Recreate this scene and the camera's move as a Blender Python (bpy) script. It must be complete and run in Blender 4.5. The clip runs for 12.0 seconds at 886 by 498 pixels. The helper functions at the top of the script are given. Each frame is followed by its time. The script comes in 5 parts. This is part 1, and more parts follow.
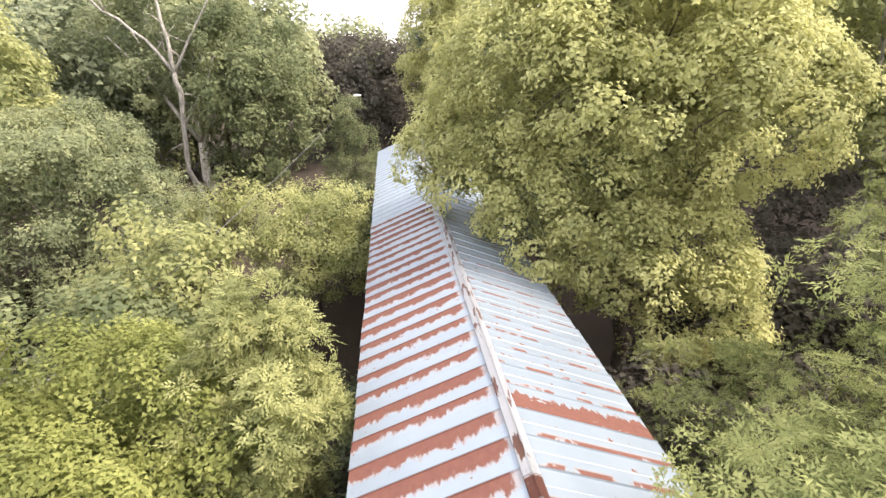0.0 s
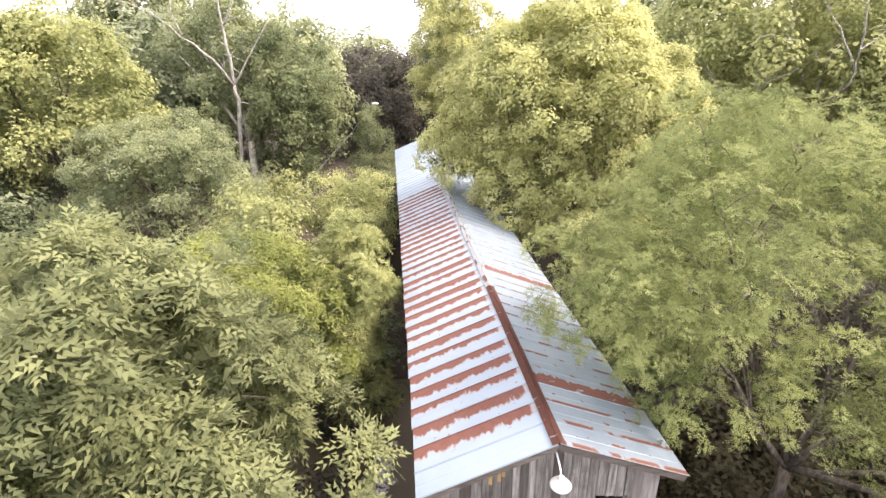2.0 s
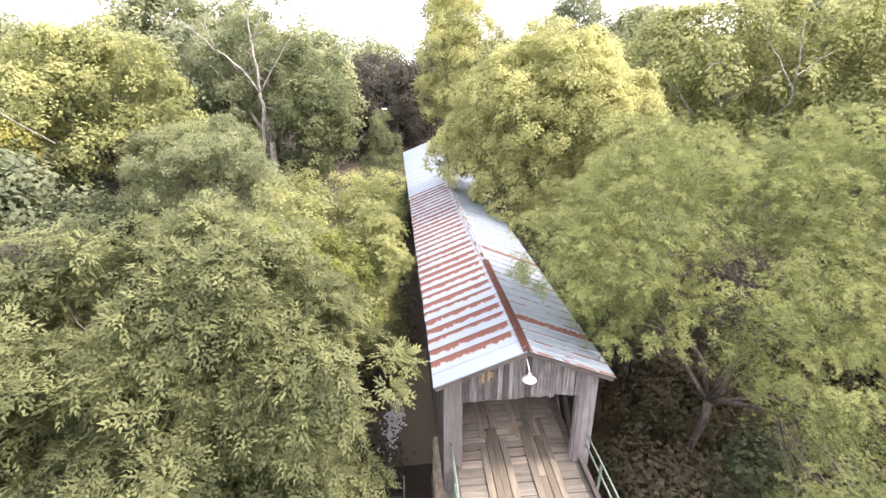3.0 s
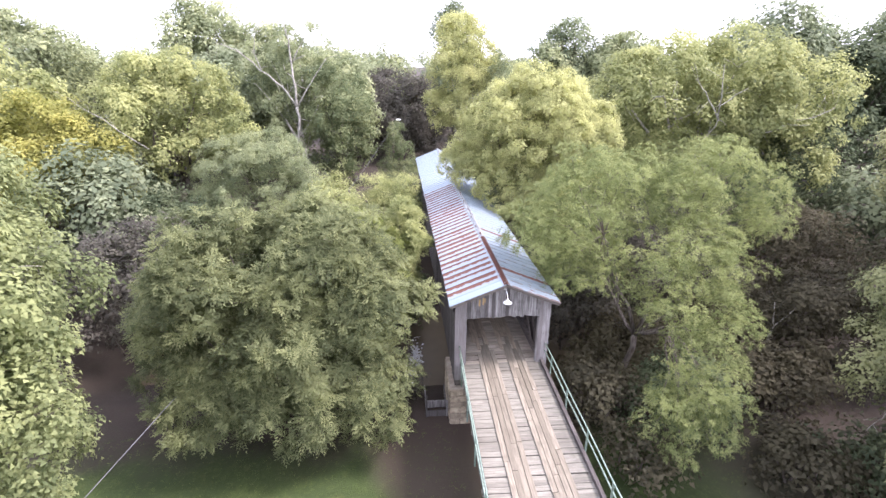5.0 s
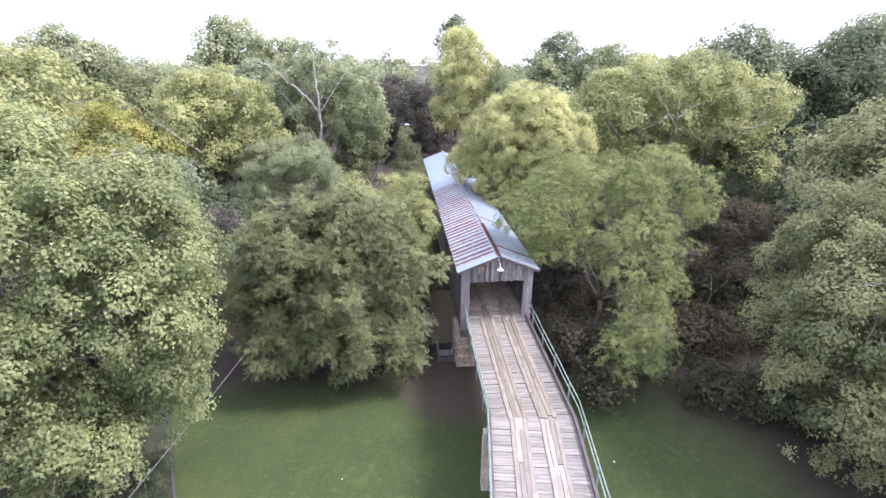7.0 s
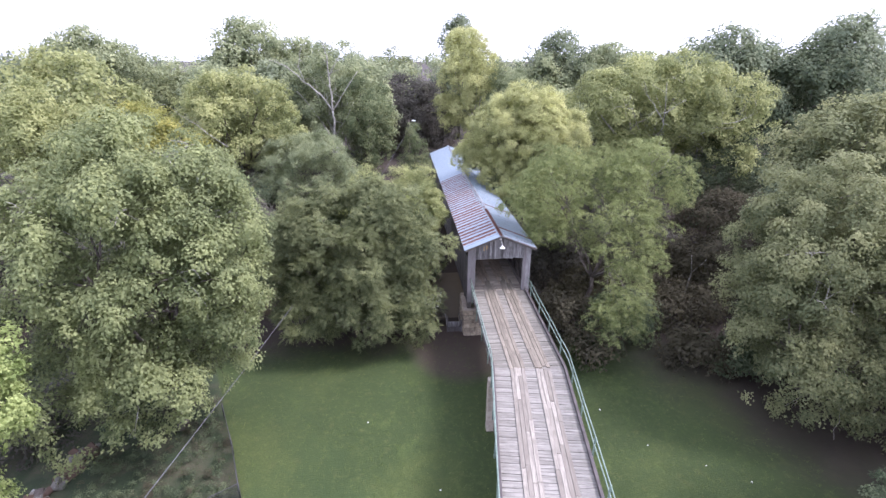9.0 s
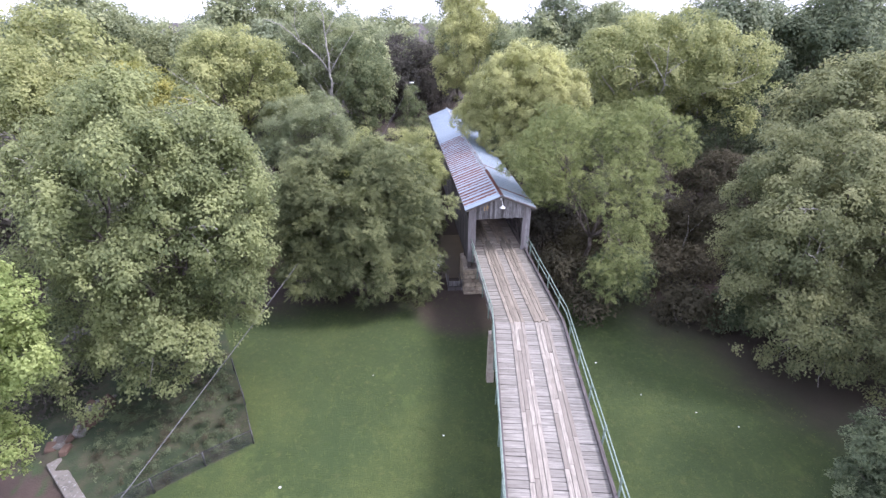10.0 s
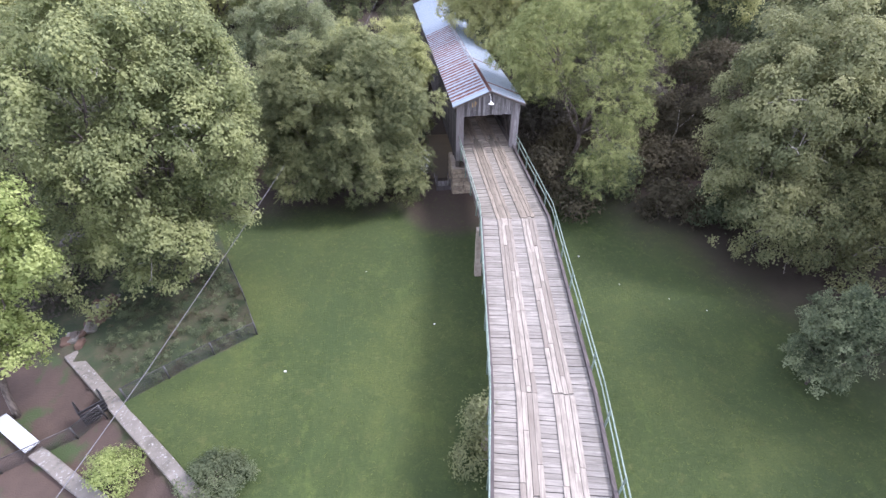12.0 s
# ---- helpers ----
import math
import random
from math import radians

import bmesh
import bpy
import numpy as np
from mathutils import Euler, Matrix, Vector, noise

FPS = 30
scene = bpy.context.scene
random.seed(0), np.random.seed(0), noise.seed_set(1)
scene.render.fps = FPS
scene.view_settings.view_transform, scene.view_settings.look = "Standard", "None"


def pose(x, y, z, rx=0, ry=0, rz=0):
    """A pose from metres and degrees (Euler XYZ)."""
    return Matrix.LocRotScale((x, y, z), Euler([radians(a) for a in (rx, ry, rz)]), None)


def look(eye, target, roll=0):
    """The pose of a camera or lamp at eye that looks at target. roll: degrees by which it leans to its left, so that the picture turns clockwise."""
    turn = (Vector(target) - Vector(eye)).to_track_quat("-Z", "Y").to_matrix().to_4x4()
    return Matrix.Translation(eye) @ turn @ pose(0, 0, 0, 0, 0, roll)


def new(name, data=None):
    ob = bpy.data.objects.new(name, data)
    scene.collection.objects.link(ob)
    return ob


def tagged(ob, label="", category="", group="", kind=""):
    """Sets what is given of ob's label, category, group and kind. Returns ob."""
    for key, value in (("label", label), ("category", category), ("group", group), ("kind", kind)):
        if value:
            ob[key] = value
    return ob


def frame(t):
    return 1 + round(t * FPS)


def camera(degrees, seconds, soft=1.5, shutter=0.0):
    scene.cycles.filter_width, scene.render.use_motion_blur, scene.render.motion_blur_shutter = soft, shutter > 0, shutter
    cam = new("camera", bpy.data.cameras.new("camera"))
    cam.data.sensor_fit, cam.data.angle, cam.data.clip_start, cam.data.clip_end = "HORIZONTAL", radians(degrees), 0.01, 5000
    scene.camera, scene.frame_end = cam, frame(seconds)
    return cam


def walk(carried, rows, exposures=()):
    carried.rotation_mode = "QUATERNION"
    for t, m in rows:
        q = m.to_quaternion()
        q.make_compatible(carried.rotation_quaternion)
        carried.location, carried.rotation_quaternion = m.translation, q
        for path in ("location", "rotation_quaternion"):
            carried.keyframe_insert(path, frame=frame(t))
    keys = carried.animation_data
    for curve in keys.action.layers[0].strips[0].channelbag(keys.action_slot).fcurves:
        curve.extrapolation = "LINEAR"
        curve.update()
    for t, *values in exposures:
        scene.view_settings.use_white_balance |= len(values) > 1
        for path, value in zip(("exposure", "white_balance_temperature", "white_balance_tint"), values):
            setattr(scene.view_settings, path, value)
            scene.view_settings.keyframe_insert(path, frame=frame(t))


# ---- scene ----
cam = camera(85.7, 12.0, soft=1.45)
PATH = [
    (0, (-1.63, 1.391, 9.937), (-1.485, 3.241, 9.193), -1.8),
    (0.5, (-1.771, -0.56, 10.078), (-1.629, 1.291, 9.336), -1.6),
    (1, (-1.92, -2.583, 10.359), (-1.781, -0.73, 9.619), -1.5),
    (1.5, (-2.171, -4.826, 10.734), (-2.033, -2.971, 9.999), -1.2),
    (2, (-2.6, -7.185, 11.236), (-2.457, -5.331, 10.5), -1.2),
    (2.5, (-2.908, -9.445, 11.746), (-2.767, -7.591, 11.01), -1.0),
    (3, (-3.282, -11.76, 12.224), (-3.136, -9.905, 11.492), -0.4),
    (5, (-4.582, -20.497, 14.243), (-4.437, -18.638, 13.519), 0.3),
    (5.5, (-4.851, -22.578, 14.776), (-4.707, -20.721, 14.049), 0.3),
    (6, (-5.152, -24.568, 15.299), (-5.008, -22.711, 14.57), 0.3),
    (6.5, (-5.483, -26.386, 15.737), (-5.34, -24.53, 15.007), 0.3),
    (7, (-5.781, -28.155, 16.044), (-5.636, -26.299, 15.314), 0.3),
    (9, (-6.63, -32.542, 16.583), (-6.494, -30.691, 15.838), 0.1),
    (9.5, (-6.855, -32.972, 16.445), (-6.718, -31.141, 15.651), 0.1),
    (10, (-6.978, -33.264, 16.266), (-6.834, -31.468, 15.397), 0.1),
    (10.5, (-7.082, -33.462, 16.153), (-6.924, -31.729, 15.168), 0.1),
    (11, (-7.079, -33.626, 16.123), (-6.912, -31.953, 15.039), 0.0),
    (11.5, (-7.01, -33.748, 16.145), (-6.843, -32.125, 14.988), -0.1),
    (12, (-6.946, -33.864, 16.219), (-6.78, -32.281, 15.009), -0.1),
]
walk(cam, [(t, look(eye, target, roll)) for t, eye, target, roll in PATH],
     exposures=[(0, 1.75, 6900, 21), (1.5, 1.89, 6900, 22.5), (3, 1.97, 6700, 25), (5, 1.89, 5980, 27.5), (7, 1.66, 5720, 29), (9, 1.37, 5590, 29.5), (11, 1.40, 5620, 29.5), (12, 1.45, 5650, 28.5)])

# ---------------------------------------------------------------- light
SUN_ELEV, SUN_AZ = radians(52), radians(94)      # azimuth clockwise from +y
world = bpy.data.worlds.new("world")
scene.world = world
world.use_nodes = True
wn, wl = world.node_tree.nodes, world.node_tree.links
wn.clear()
sky = wn.new("ShaderNodeTexSky")
sky.sky_type, sky.sun_disc, sky.sun_elevation, sky.sun_rotation = "NISHITA", False, SUN_ELEV, SUN_AZ
sky.dust_density, sky.air_density, sky.ozone_density = 4.0, 1.0, 1.0
bg1, bg2, mixbg, wout = (wn.new(k) for k in ("ShaderNodeBackground", "ShaderNodeBackground", "ShaderNodeMixShader", "ShaderNodeOutputWorld"))
bg1.inputs["Strength"].default_value = 0.12
bg2.inputs["Color"].default_value, bg2.inputs["Strength"].default_value = (0.93, 0.96, 1.0, 1), 1.2   # thin overcast veil
mixbg.inputs["Fac"].default_value = 0.7
wl.new(sky.outputs["Color"], bg1.inputs["Color"])
wl.new(bg1.outputs[0], mixbg.inputs[1])
wl.new(bg2.outputs[0], mixbg.inputs[2])
wl.new(mixbg.outputs[0], wout.inputs["Surface"])

sun_data = bpy.data.lights.new("sun", "SUN")
sun_data.energy, sun_data.angle, sun_data.color = 2.3, radians(14), (1.0, 0.94, 0.84)
sun = new("sun", sun_data)
sun.matrix_world = look((math.sin(SUN_AZ) * math.cos(SUN_ELEV) * 50, math.cos(SUN_AZ) * math.cos(SUN_ELEV) * 50, math.sin(SUN_ELEV) * 50), (0, 0, 0))


# ---------------------------------------------------------------- materials
class Mat:
    """A small node-graph writer."""

    def __init__(self, name):
        self.m = bpy.data.materials.new(name)
        self.m.use_nodes = True
        self.n, self.l = self.m.node_tree.nodes, self.m.node_tree.links
        self.bsdf, self.out = self.n["Principled BSDF"], self.n["Material Output"]

    def node(self, kind, **io):
        nd = self.n.new(kind)
        for k, v in io.items():
            self.put(nd, k, v)
        return nd

    def put(self, nd, key, v):
        key = int(key[1:]) if key[0] == "_" else key
        if hasattr(v, "is_output"):
            self.l.new(v, nd.inputs[key])
        else:
            nd.inputs[key].default_value = v

    def pos(self):
        return self.n.new("ShaderNodeNewGeometry").outputs["Position"]

    def local(self):
        return self.n.new("ShaderNodeTexCoord").outputs["Object"]

    def island(self):
        return self.n.new("ShaderNodeNewGeometry").outputs["Random Per Island"]

    def objrand(self):
        return self.n.new("ShaderNodeObjectInfo").outputs["Random"]

    def noise(self, vec, scale, detail=4.0, rough=0.55):
        return self.node("ShaderNodeTexNoise", Vector=vec, Scale=scale, Detail=detail, Roughness=rough).outputs["Fac"]

    def stretch(self, vec, sx, sy, sz):
        return self.node("ShaderNodeMapping", Vector=vec, Scale=(sx, sy, sz)).outputs[0]

    def shift(self, vec, value):
        mul = self.math("MULTIPLY", value, 37.0)
        com = self.node("ShaderNodeCombineXYZ", X=mul, Y=mul, Z=mul).outputs[0]
        nd = self.n.new("ShaderNodeVectorMath")
        self.put(nd, "_0", vec)
        self.put(nd, "_1", com)
        return nd.outputs[0]

    def math(self, op, a, b=0.0, clamp=False):
        nd = self.n.new("ShaderNodeMath")
        nd.operation, nd.use_clamp = op, clamp
        self.put(nd, "_0", a)
        self.put(nd, "_1", b)
        return nd.outputs[0]

    def step(self, v, lo, hi, a=0.0, b=1.0):
        nd = self.node("ShaderNodeMapRange", Value=v)
        nd.interpolation_type = "SMOOTHSTEP"
        for k, x in (("From Min", lo), ("From Max", hi), ("To Min", a), ("To Max", b)):
            self.put(nd, k, x)
        return nd.outputs[0]

    def mix(self, fac, a, b, mode="MIX"):
        nd = self.n.new("ShaderNodeMix")
        nd.data_type, nd.blend_type = "RGBA", mode
        for i, v in ((0, fac), (6, a), (7, b)):
            if hasattr(v, "is_output"):
                self.l.new(v, nd.inputs[i])
            else:
                nd.inputs[i].default_value = v if i == 0 else (*v, 1)[:4]
        return nd.outputs[2]

    def split(self, vec):
        return self.node("ShaderNodeSeparateXYZ", Vector=vec).outputs

    def finish(self, color, rough=0.8, bump=None, strength=0.3, dist=0.02, **io):
        self.put(self.bsdf, "Base Color", color if hasattr(color, "is_output") else (*color, 1))
        self.put(self.bsdf, "Roughness", rough)
        for k, v in io.items():
            self.put(self.bsdf, k.replace("_", " "), v)
        if bump is not None:
            self.l.new(self.node("ShaderNodeBump", Height=bump, Strength=strength, Distance=dist).outputs[0], self.bsdf.inputs["Normal"])
        return self.m


def leaf_material(name, dark, light, tip, gloss=0.72, through_light=0.5):
    """Leaves: tone varies leaf by leaf, tuft by tuft and bough by bough."""
    k = Mat(name)
    p = k.pos()
    at = k.n.new("ShaderNodeAttribute")
    at.attribute_name = "tuft"
    bough = k.step(k.noise(p, 0.45, 3), 0.35, 0.65)
    c = k.mix(k.math("ADD", k.math("MULTIPLY", k.island(), 0.5), 0.25), dark, light)
    c = k.mix(k.math("MULTIPLY", bough, 0.35), c, tip)
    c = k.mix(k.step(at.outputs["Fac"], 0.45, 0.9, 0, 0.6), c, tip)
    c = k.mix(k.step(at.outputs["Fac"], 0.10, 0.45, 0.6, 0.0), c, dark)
    k.finish(c, gloss)
    k.put(k.bsdf, "Specular IOR Level", 0.14)
    tr = k.node("ShaderNodeBsdfTranslucent", Color=c).outputs[0]
    mx = k.node("ShaderNodeMixShader", Fac=through_light, _1=k.bsdf.outputs[0], _2=tr)
    k.l.new(mx.outputs[0], k.out.inputs["Surface"])
    return k.m


def bark_material(name, a, b):
    k = Mat(name)
    p = k.pos()
    n1 = k.noise(k.stretch(p, 3, 3, 0.7), 3.0, 6)
    c = k.mix(k.step(n1, 0.35, 0.65), a, b)
    return k.finish(c, 0.9, n1, 0.6, 0.03)


def wood_material(name, a, b, dark, along="x", scale=1.0, vary=0.62):
    """Weathered boards; the grain runs along the board's own axis."""
    k = Mat(name)
    v = k.shift(k.local(), k.objrand())
    st = {"x": (1.2, 16, 16), "y": (16, 1.2, 16), "z": (16, 16, 1.2)}[along]
    g = k.noise(k.stretch(v, *st), 1.0 * scale, 6, 0.65)
    blot = k.noise(v, 1.3, 4)
    c = k.mix(k.step(g, 0.3, 0.7), a, b)
    c = k.mix(k.step(k.objrand(), 0.15, 1.0, 0.0, vary), c, dark)
    c = k.mix(k.step(blot, 0.5, 0.75, 0, 0.55), c, dark)
    return k.finish(c, 0.88, g, 0.5, 0.012)


def roof_material(name, rusty):
    """Painted tin. rusty 1: a broad rust band beside every lap; 0: scattered spots along the laps."""
    k = Mat(name)
    o, p, r = k.local(), k.pos(), k.objrand()
    x, y, z = k.split(o)
    paint = k.mix(k.noise(p, 1.1, 5), (0.168, 0.218, 0.256), (0.232, 0.282, 0.318))
    paint = k.mix(k.step(k.noise(k.stretch(p, 1, 9, 1), 0.9, 5), 0.52, 0.75, 0, 0.35), paint, (0.190, 0.226, 0.254))
    ragged = k.math("ADD", k.math("MULTIPLY", k.math("SUBTRACT", k.noise(k.stretch(p, 3.6, 1.6, 3.6), 1.0, 2), 0.5), 0.40),
                    k.math("MULTIPLY", k.math("SUBTRACT", k.noise(k.stretch(p, 11, 4, 11), 1.0, 5, 0.65), 0.5), 0.36))
    if rusty == 1:
        lim = k.math("ADD", k.step(r, 0, 1, 0.17, 0.30), ragged)
        mask = k.step(k.math("SUBTRACT", lim, x), -0.085, 0.045)
        top = k.step(k.math("ADD", y, k.math("MULTIPLY", ragged, 0.6)), 2.62, 2.70, 1.0, 0.35)
        mask = k.math("MULTIPLY", mask, top)
        fleck = k.step(k.noise(k.stretch(p, 6, 9, 6), 1.2, 4), 0.66, 0.70)
        mask = k.math("MAXIMUM", mask, k.math("MULTIPLY", fleck, 0.8))
    elif rusty == 2:
        mask = k.math("MULTIPLY", k.step(k.noise(k.stretch(p, 3, 8, 3), 1.0, 5), 0.30, 0.36), k.step(k.math("ADD", x, ragged), 0.40, 0.46, 1, 0))
    elif rusty == 0:
        seam = k.step(k.math("ABSOLUTE", k.math("SUBTRACT", x, 0.07)), 0.035, 0.105, 1, 0)
        spots = k.step(k.noise(k.stretch(k.shift(p, r), 2.2, 1.6, 2.2), 1.0, 4), 0.44, 0.51)
        seam2 = k.step(k.math("ABSOLUTE", k.math("SUBTRACT", x, 0.36)), 0.02, 0.07, 1, 0)
        spots2 = k.step(k.noise(k.stretch(p, 4.5, 3, 4.5), 1.0, 4), 0.60, 0.64)
        mask = k.math("MAXIMUM", k.math("MULTIPLY", seam, spots), k.math("MULTIPLY", seam2, spots2))
    else:
        mask = k.step(k.noise(k.stretch(p, 3, 3, 3), 0.6, 4), 0.68, 0.74)
    rust = k.mix(k.noise(p, 9, 5), (0.085, 0.032, 0.022), (0.150, 0.060, 0.041))
    rim = k.mix(k.noise(p, 14, 3), (0.22, 0.115, 0.065), (0.28, 0.19, 0.125))
    rust = k.mix(k.step(mask, 0.3, 0.95), rim, rust)
    c = k.mix(mask, paint, rust)
    rough = k.step(mask, 0, 1, 0.42, 0.9)
    return k.finish(c, rough, k.noise(p, 7, 4), 0.15, 0.02, Metallic=k.step(mask, 0, 1, 0.25, 0.0))


LEAF = {
    "yellow": leaf_material("leaf_yellow_green", (0.229, 0.247, 0.106), (0.528, 0.540, 0.232), (0.707, 0.702, 0.336)),
    "lime": leaf_material("leaf_light_green", (0.142, 0.171, 0.071), (0.382, 0.410, 0.176), (0.546, 0.550, 0.247)),
    "ash": leaf_material("leaf_ash_green", (0.113, 0.145, 0.056), (0.282, 0.322, 0.129), (0.396, 0.427, 0.175)),
    "green": leaf_material("leaf_mid_green", (0.079, 0.107, 0.054), (0.232, 0.273, 0.138), (0.328, 0.355, 0.174)),
    "elm": leaf_material("leaf_elm_green", (0.101, 0.124, 0.062), (0.283, 0.304, 0.150), (0.385, 0.389, 0.191)),
    "maple": leaf_material("leaf_maple_yellow", (0.114, 0.141, 0.043), (0.270, 0.305, 0.096), (0.381, 0.407, 0.137)),
    "olive": leaf_material("leaf_olive", (0.069, 0.086, 0.045), (0.218, 0.243, 0.113), (0.330, 0.354, 0.164)),
    "field": leaf_material("leaf_dull_yellow_green", (0.092, 0.121, 0.055), (0.306, 0.344, 0.161), (0.429, 0.460, 0.206)),
    "fresh": leaf_material("leaf_fresh_green", (0.141, 0.194, 0.059), (0.352, 0.428, 0.150), (0.514, 0.571, 0.232)),
    # wood and crest: distance haze put into the leaf colour by paling it
    "wood": leaf_material("leaf_hazed_woodland_green", (0.098, 0.128, 0.080), (0.275, 0.320, 0.198), (0.391, 0.425, 0.256)),
    "crest": leaf_material("leaf_hazed_pale_woodland_green", (0.142, 0.177, 0.100), (0.354, 0.393, 0.222), (0.495, 0.515, 0.282)),
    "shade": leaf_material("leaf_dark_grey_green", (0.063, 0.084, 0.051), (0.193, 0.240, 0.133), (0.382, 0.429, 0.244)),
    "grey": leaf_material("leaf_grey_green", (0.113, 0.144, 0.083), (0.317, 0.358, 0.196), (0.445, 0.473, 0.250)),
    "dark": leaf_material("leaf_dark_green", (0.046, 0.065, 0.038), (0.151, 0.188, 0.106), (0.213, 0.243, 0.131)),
    # deep, and partly brown: shade in gaps of the woods put into leaf colour
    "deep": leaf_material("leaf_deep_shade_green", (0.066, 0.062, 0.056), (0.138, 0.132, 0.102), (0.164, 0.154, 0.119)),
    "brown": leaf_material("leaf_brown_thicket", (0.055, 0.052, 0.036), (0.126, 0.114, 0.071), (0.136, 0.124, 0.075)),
    "autumn": leaf_material("leaf_golden_green", (0.164, 0.184, 0.054), (0.393, 0.391, 0.116), (0.546, 0.497, 0.157)),
}
BARK = bark_material("bark_grey_brown", (0.07, 0.055, 0.045), (0.17, 0.145, 0.12))
BARK_PALE = bark_material("bark_pale_grey", (0.28, 0.26, 0.22), (0.52, 0.49, 0.43))
WOOD_PALE = wood_material("pale_weathered_board", (0.170, 0.157, 0.151), (0.323, 0.306, 0.302), (0.128, 0.111, 0.102), "z")
BARK_BOUGH = bark_material("bark_dull_grey", (0.192, 0.180, 0.156), (0.408, 0.384, 0.336))
WOOD_GREY = wood_material("weathered_grey_board", (0.10, 0.092, 0.086), (0.36, 0.345, 0.335), (0.040, 0.034, 0.031), "z", vary=0.85)
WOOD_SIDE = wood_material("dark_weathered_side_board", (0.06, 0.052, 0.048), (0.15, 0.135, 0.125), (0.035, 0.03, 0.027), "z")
PLANK_CROSS = wood_material("bleached_cross_plank", (0.147, 0.138, 0.117), (0.273, 0.258, 0.221), (0.099, 0.089, 0.073), "x", vary=0.45)
PLANK_RUN = wood_material("bleached_runner_plank", (0.173, 0.155, 0.126), (0.320, 0.293, 0.240), (0.117, 0.100, 0.079), "y")
PLANK_TAN = wood_material("tan_runner_plank", (0.133, 0.114, 0.086), (0.257, 0.226, 0.173), (0.092, 0.078, 0.056), "y")
# inner runners: brown lightened to make up for missing light under the roof
RUNNER_INNER_LIT = wood_material("lightened_brown_inner_runner", (0.220, 0.178, 0.126), (0.380, 0.316, 0.233), (0.150, 0.118, 0.084), "y")
CURB_WOOD = wood_material("dark_curb_timber", (0.05, 0.042, 0.040), (0.11, 0.095, 0.09), (0.03, 0.026, 0.024), "y")
PLANK_MID = wood_material("tan_grey_plank", (0.125, 0.116, 0.093), (0.230, 0.216, 0.178), (0.089, 0.079, 0.063), "x", vary=0.5)
# inner cross planks: brown lightened in place of light reaching the floor
PLANK_INNER_LIT = wood_material("lightened_inner_plank", (0.240, 0.208, 0.160), (0.420, 0.367, 0.294), (0.140, 0.118, 0.089), "x")
TIMBER = wood_material("dark_timber", (0.09, 0.075, 0.062), (0.20, 0.175, 0.155), (0.05, 0.04, 0.035), "x")
TIN_RUST, TIN_SPOT, TIN_FULL, TIN_PLAIN = (roof_material(n, v) for n, v in
    (("tin_with_rust_bands", 1), ("tin_with_rust_spots", 0), ("tin_rusted_over", 2), ("tin_plain", 3)))


k = Mat("tin_cap_rust_flecks")
cp = k.pos()
fl = k.step(k.noise(k.stretch(cp, 9, 1.6, 1), 1.0, 3), 0.56, 0.62)
TIN_CAP = k.finish(k.mix(fl, k.mix(k.noise(cp, 2, 4), (0.36, 0.39, 0.41), (0.46, 0.48, 0.49)), (0.13, 0.06, 0.04)), 0.5, k.noise(cp, 7, 3), 0.1, 0.02)


def plain(name, a, b, rough=0.7, scale=4.0, bump=0.2, metallic=0.0):
    k = Mat(name)
    n = k.noise(k.pos(), scale, 5)
    return k.finish(k.mix(k.step(n, 0.3, 0.7), a, b), rough, n, bump, 0.02, Metallic=metallic)


k = Mat("pier_stone")
sp = k.pos()
sn = k.noise(sp, 5, 6)
sc = k.mix(k.step(sn, 0.3, 0.7), (0.270, 0.216, 0.151), (0.499, 0.419, 0.304))
sc = k.mix(k.step(k.objrand(), 0.0, 1.0, 0.0, 0.6), sc, (0.12, 0.105, 0.085))
STONE = k.finish(sc, 0.92, sn, 0.7, 0.03)
MORTAR = plain("mortar", (0.075, 0.065, 0.055), (0.12, 0.10, 0.085), 0.95, 12, 0.4)
CONCRETE_WARM = plain("warm_concrete", (0.28, 0.235, 0.185), (0.42, 0.365, 0.295), 0.92, 3, 0.4)
GREEN_PAINT = plain("faded_green_paint", (0.115, 0.165, 0.13), (0.21, 0.265, 0.22), 0.6, 9, 0.15)
ENAMEL = plain("white_enamel", (0.80, 0.80, 0.78), (0.86, 0.86, 0.85), 0.3, 8, 0.0)
STEEL = plain("dark_steel", (0.05, 0.05, 0.05), (0.11, 0.11, 0.11), 0.55, 20, 0.1, 0.6)
WIRE = plain("weathered_cable", (0.110, 0.110, 0.116), (0.165, 0.165, 0.171), 0.6, 20, 0.0, 0.3)


# ---------------------------------------------------------------- mesh helpers
def part(name, bm, material, parent=None, label=""):
    me = bpy.data.meshes.new(name)
    bm.to_mesh(me)
    bm.free()
    me.materials.append(material)
    ob = new(name, me)
    ob.parent = parent
    if label:
        ob["label"] = label
    return ob


def piece(name, me, parent, m):
    """An object of its own on a shared mesh."""
    ob = new(name, me)
    ob.parent = parent
    ob.matrix_basis = m
    return ob


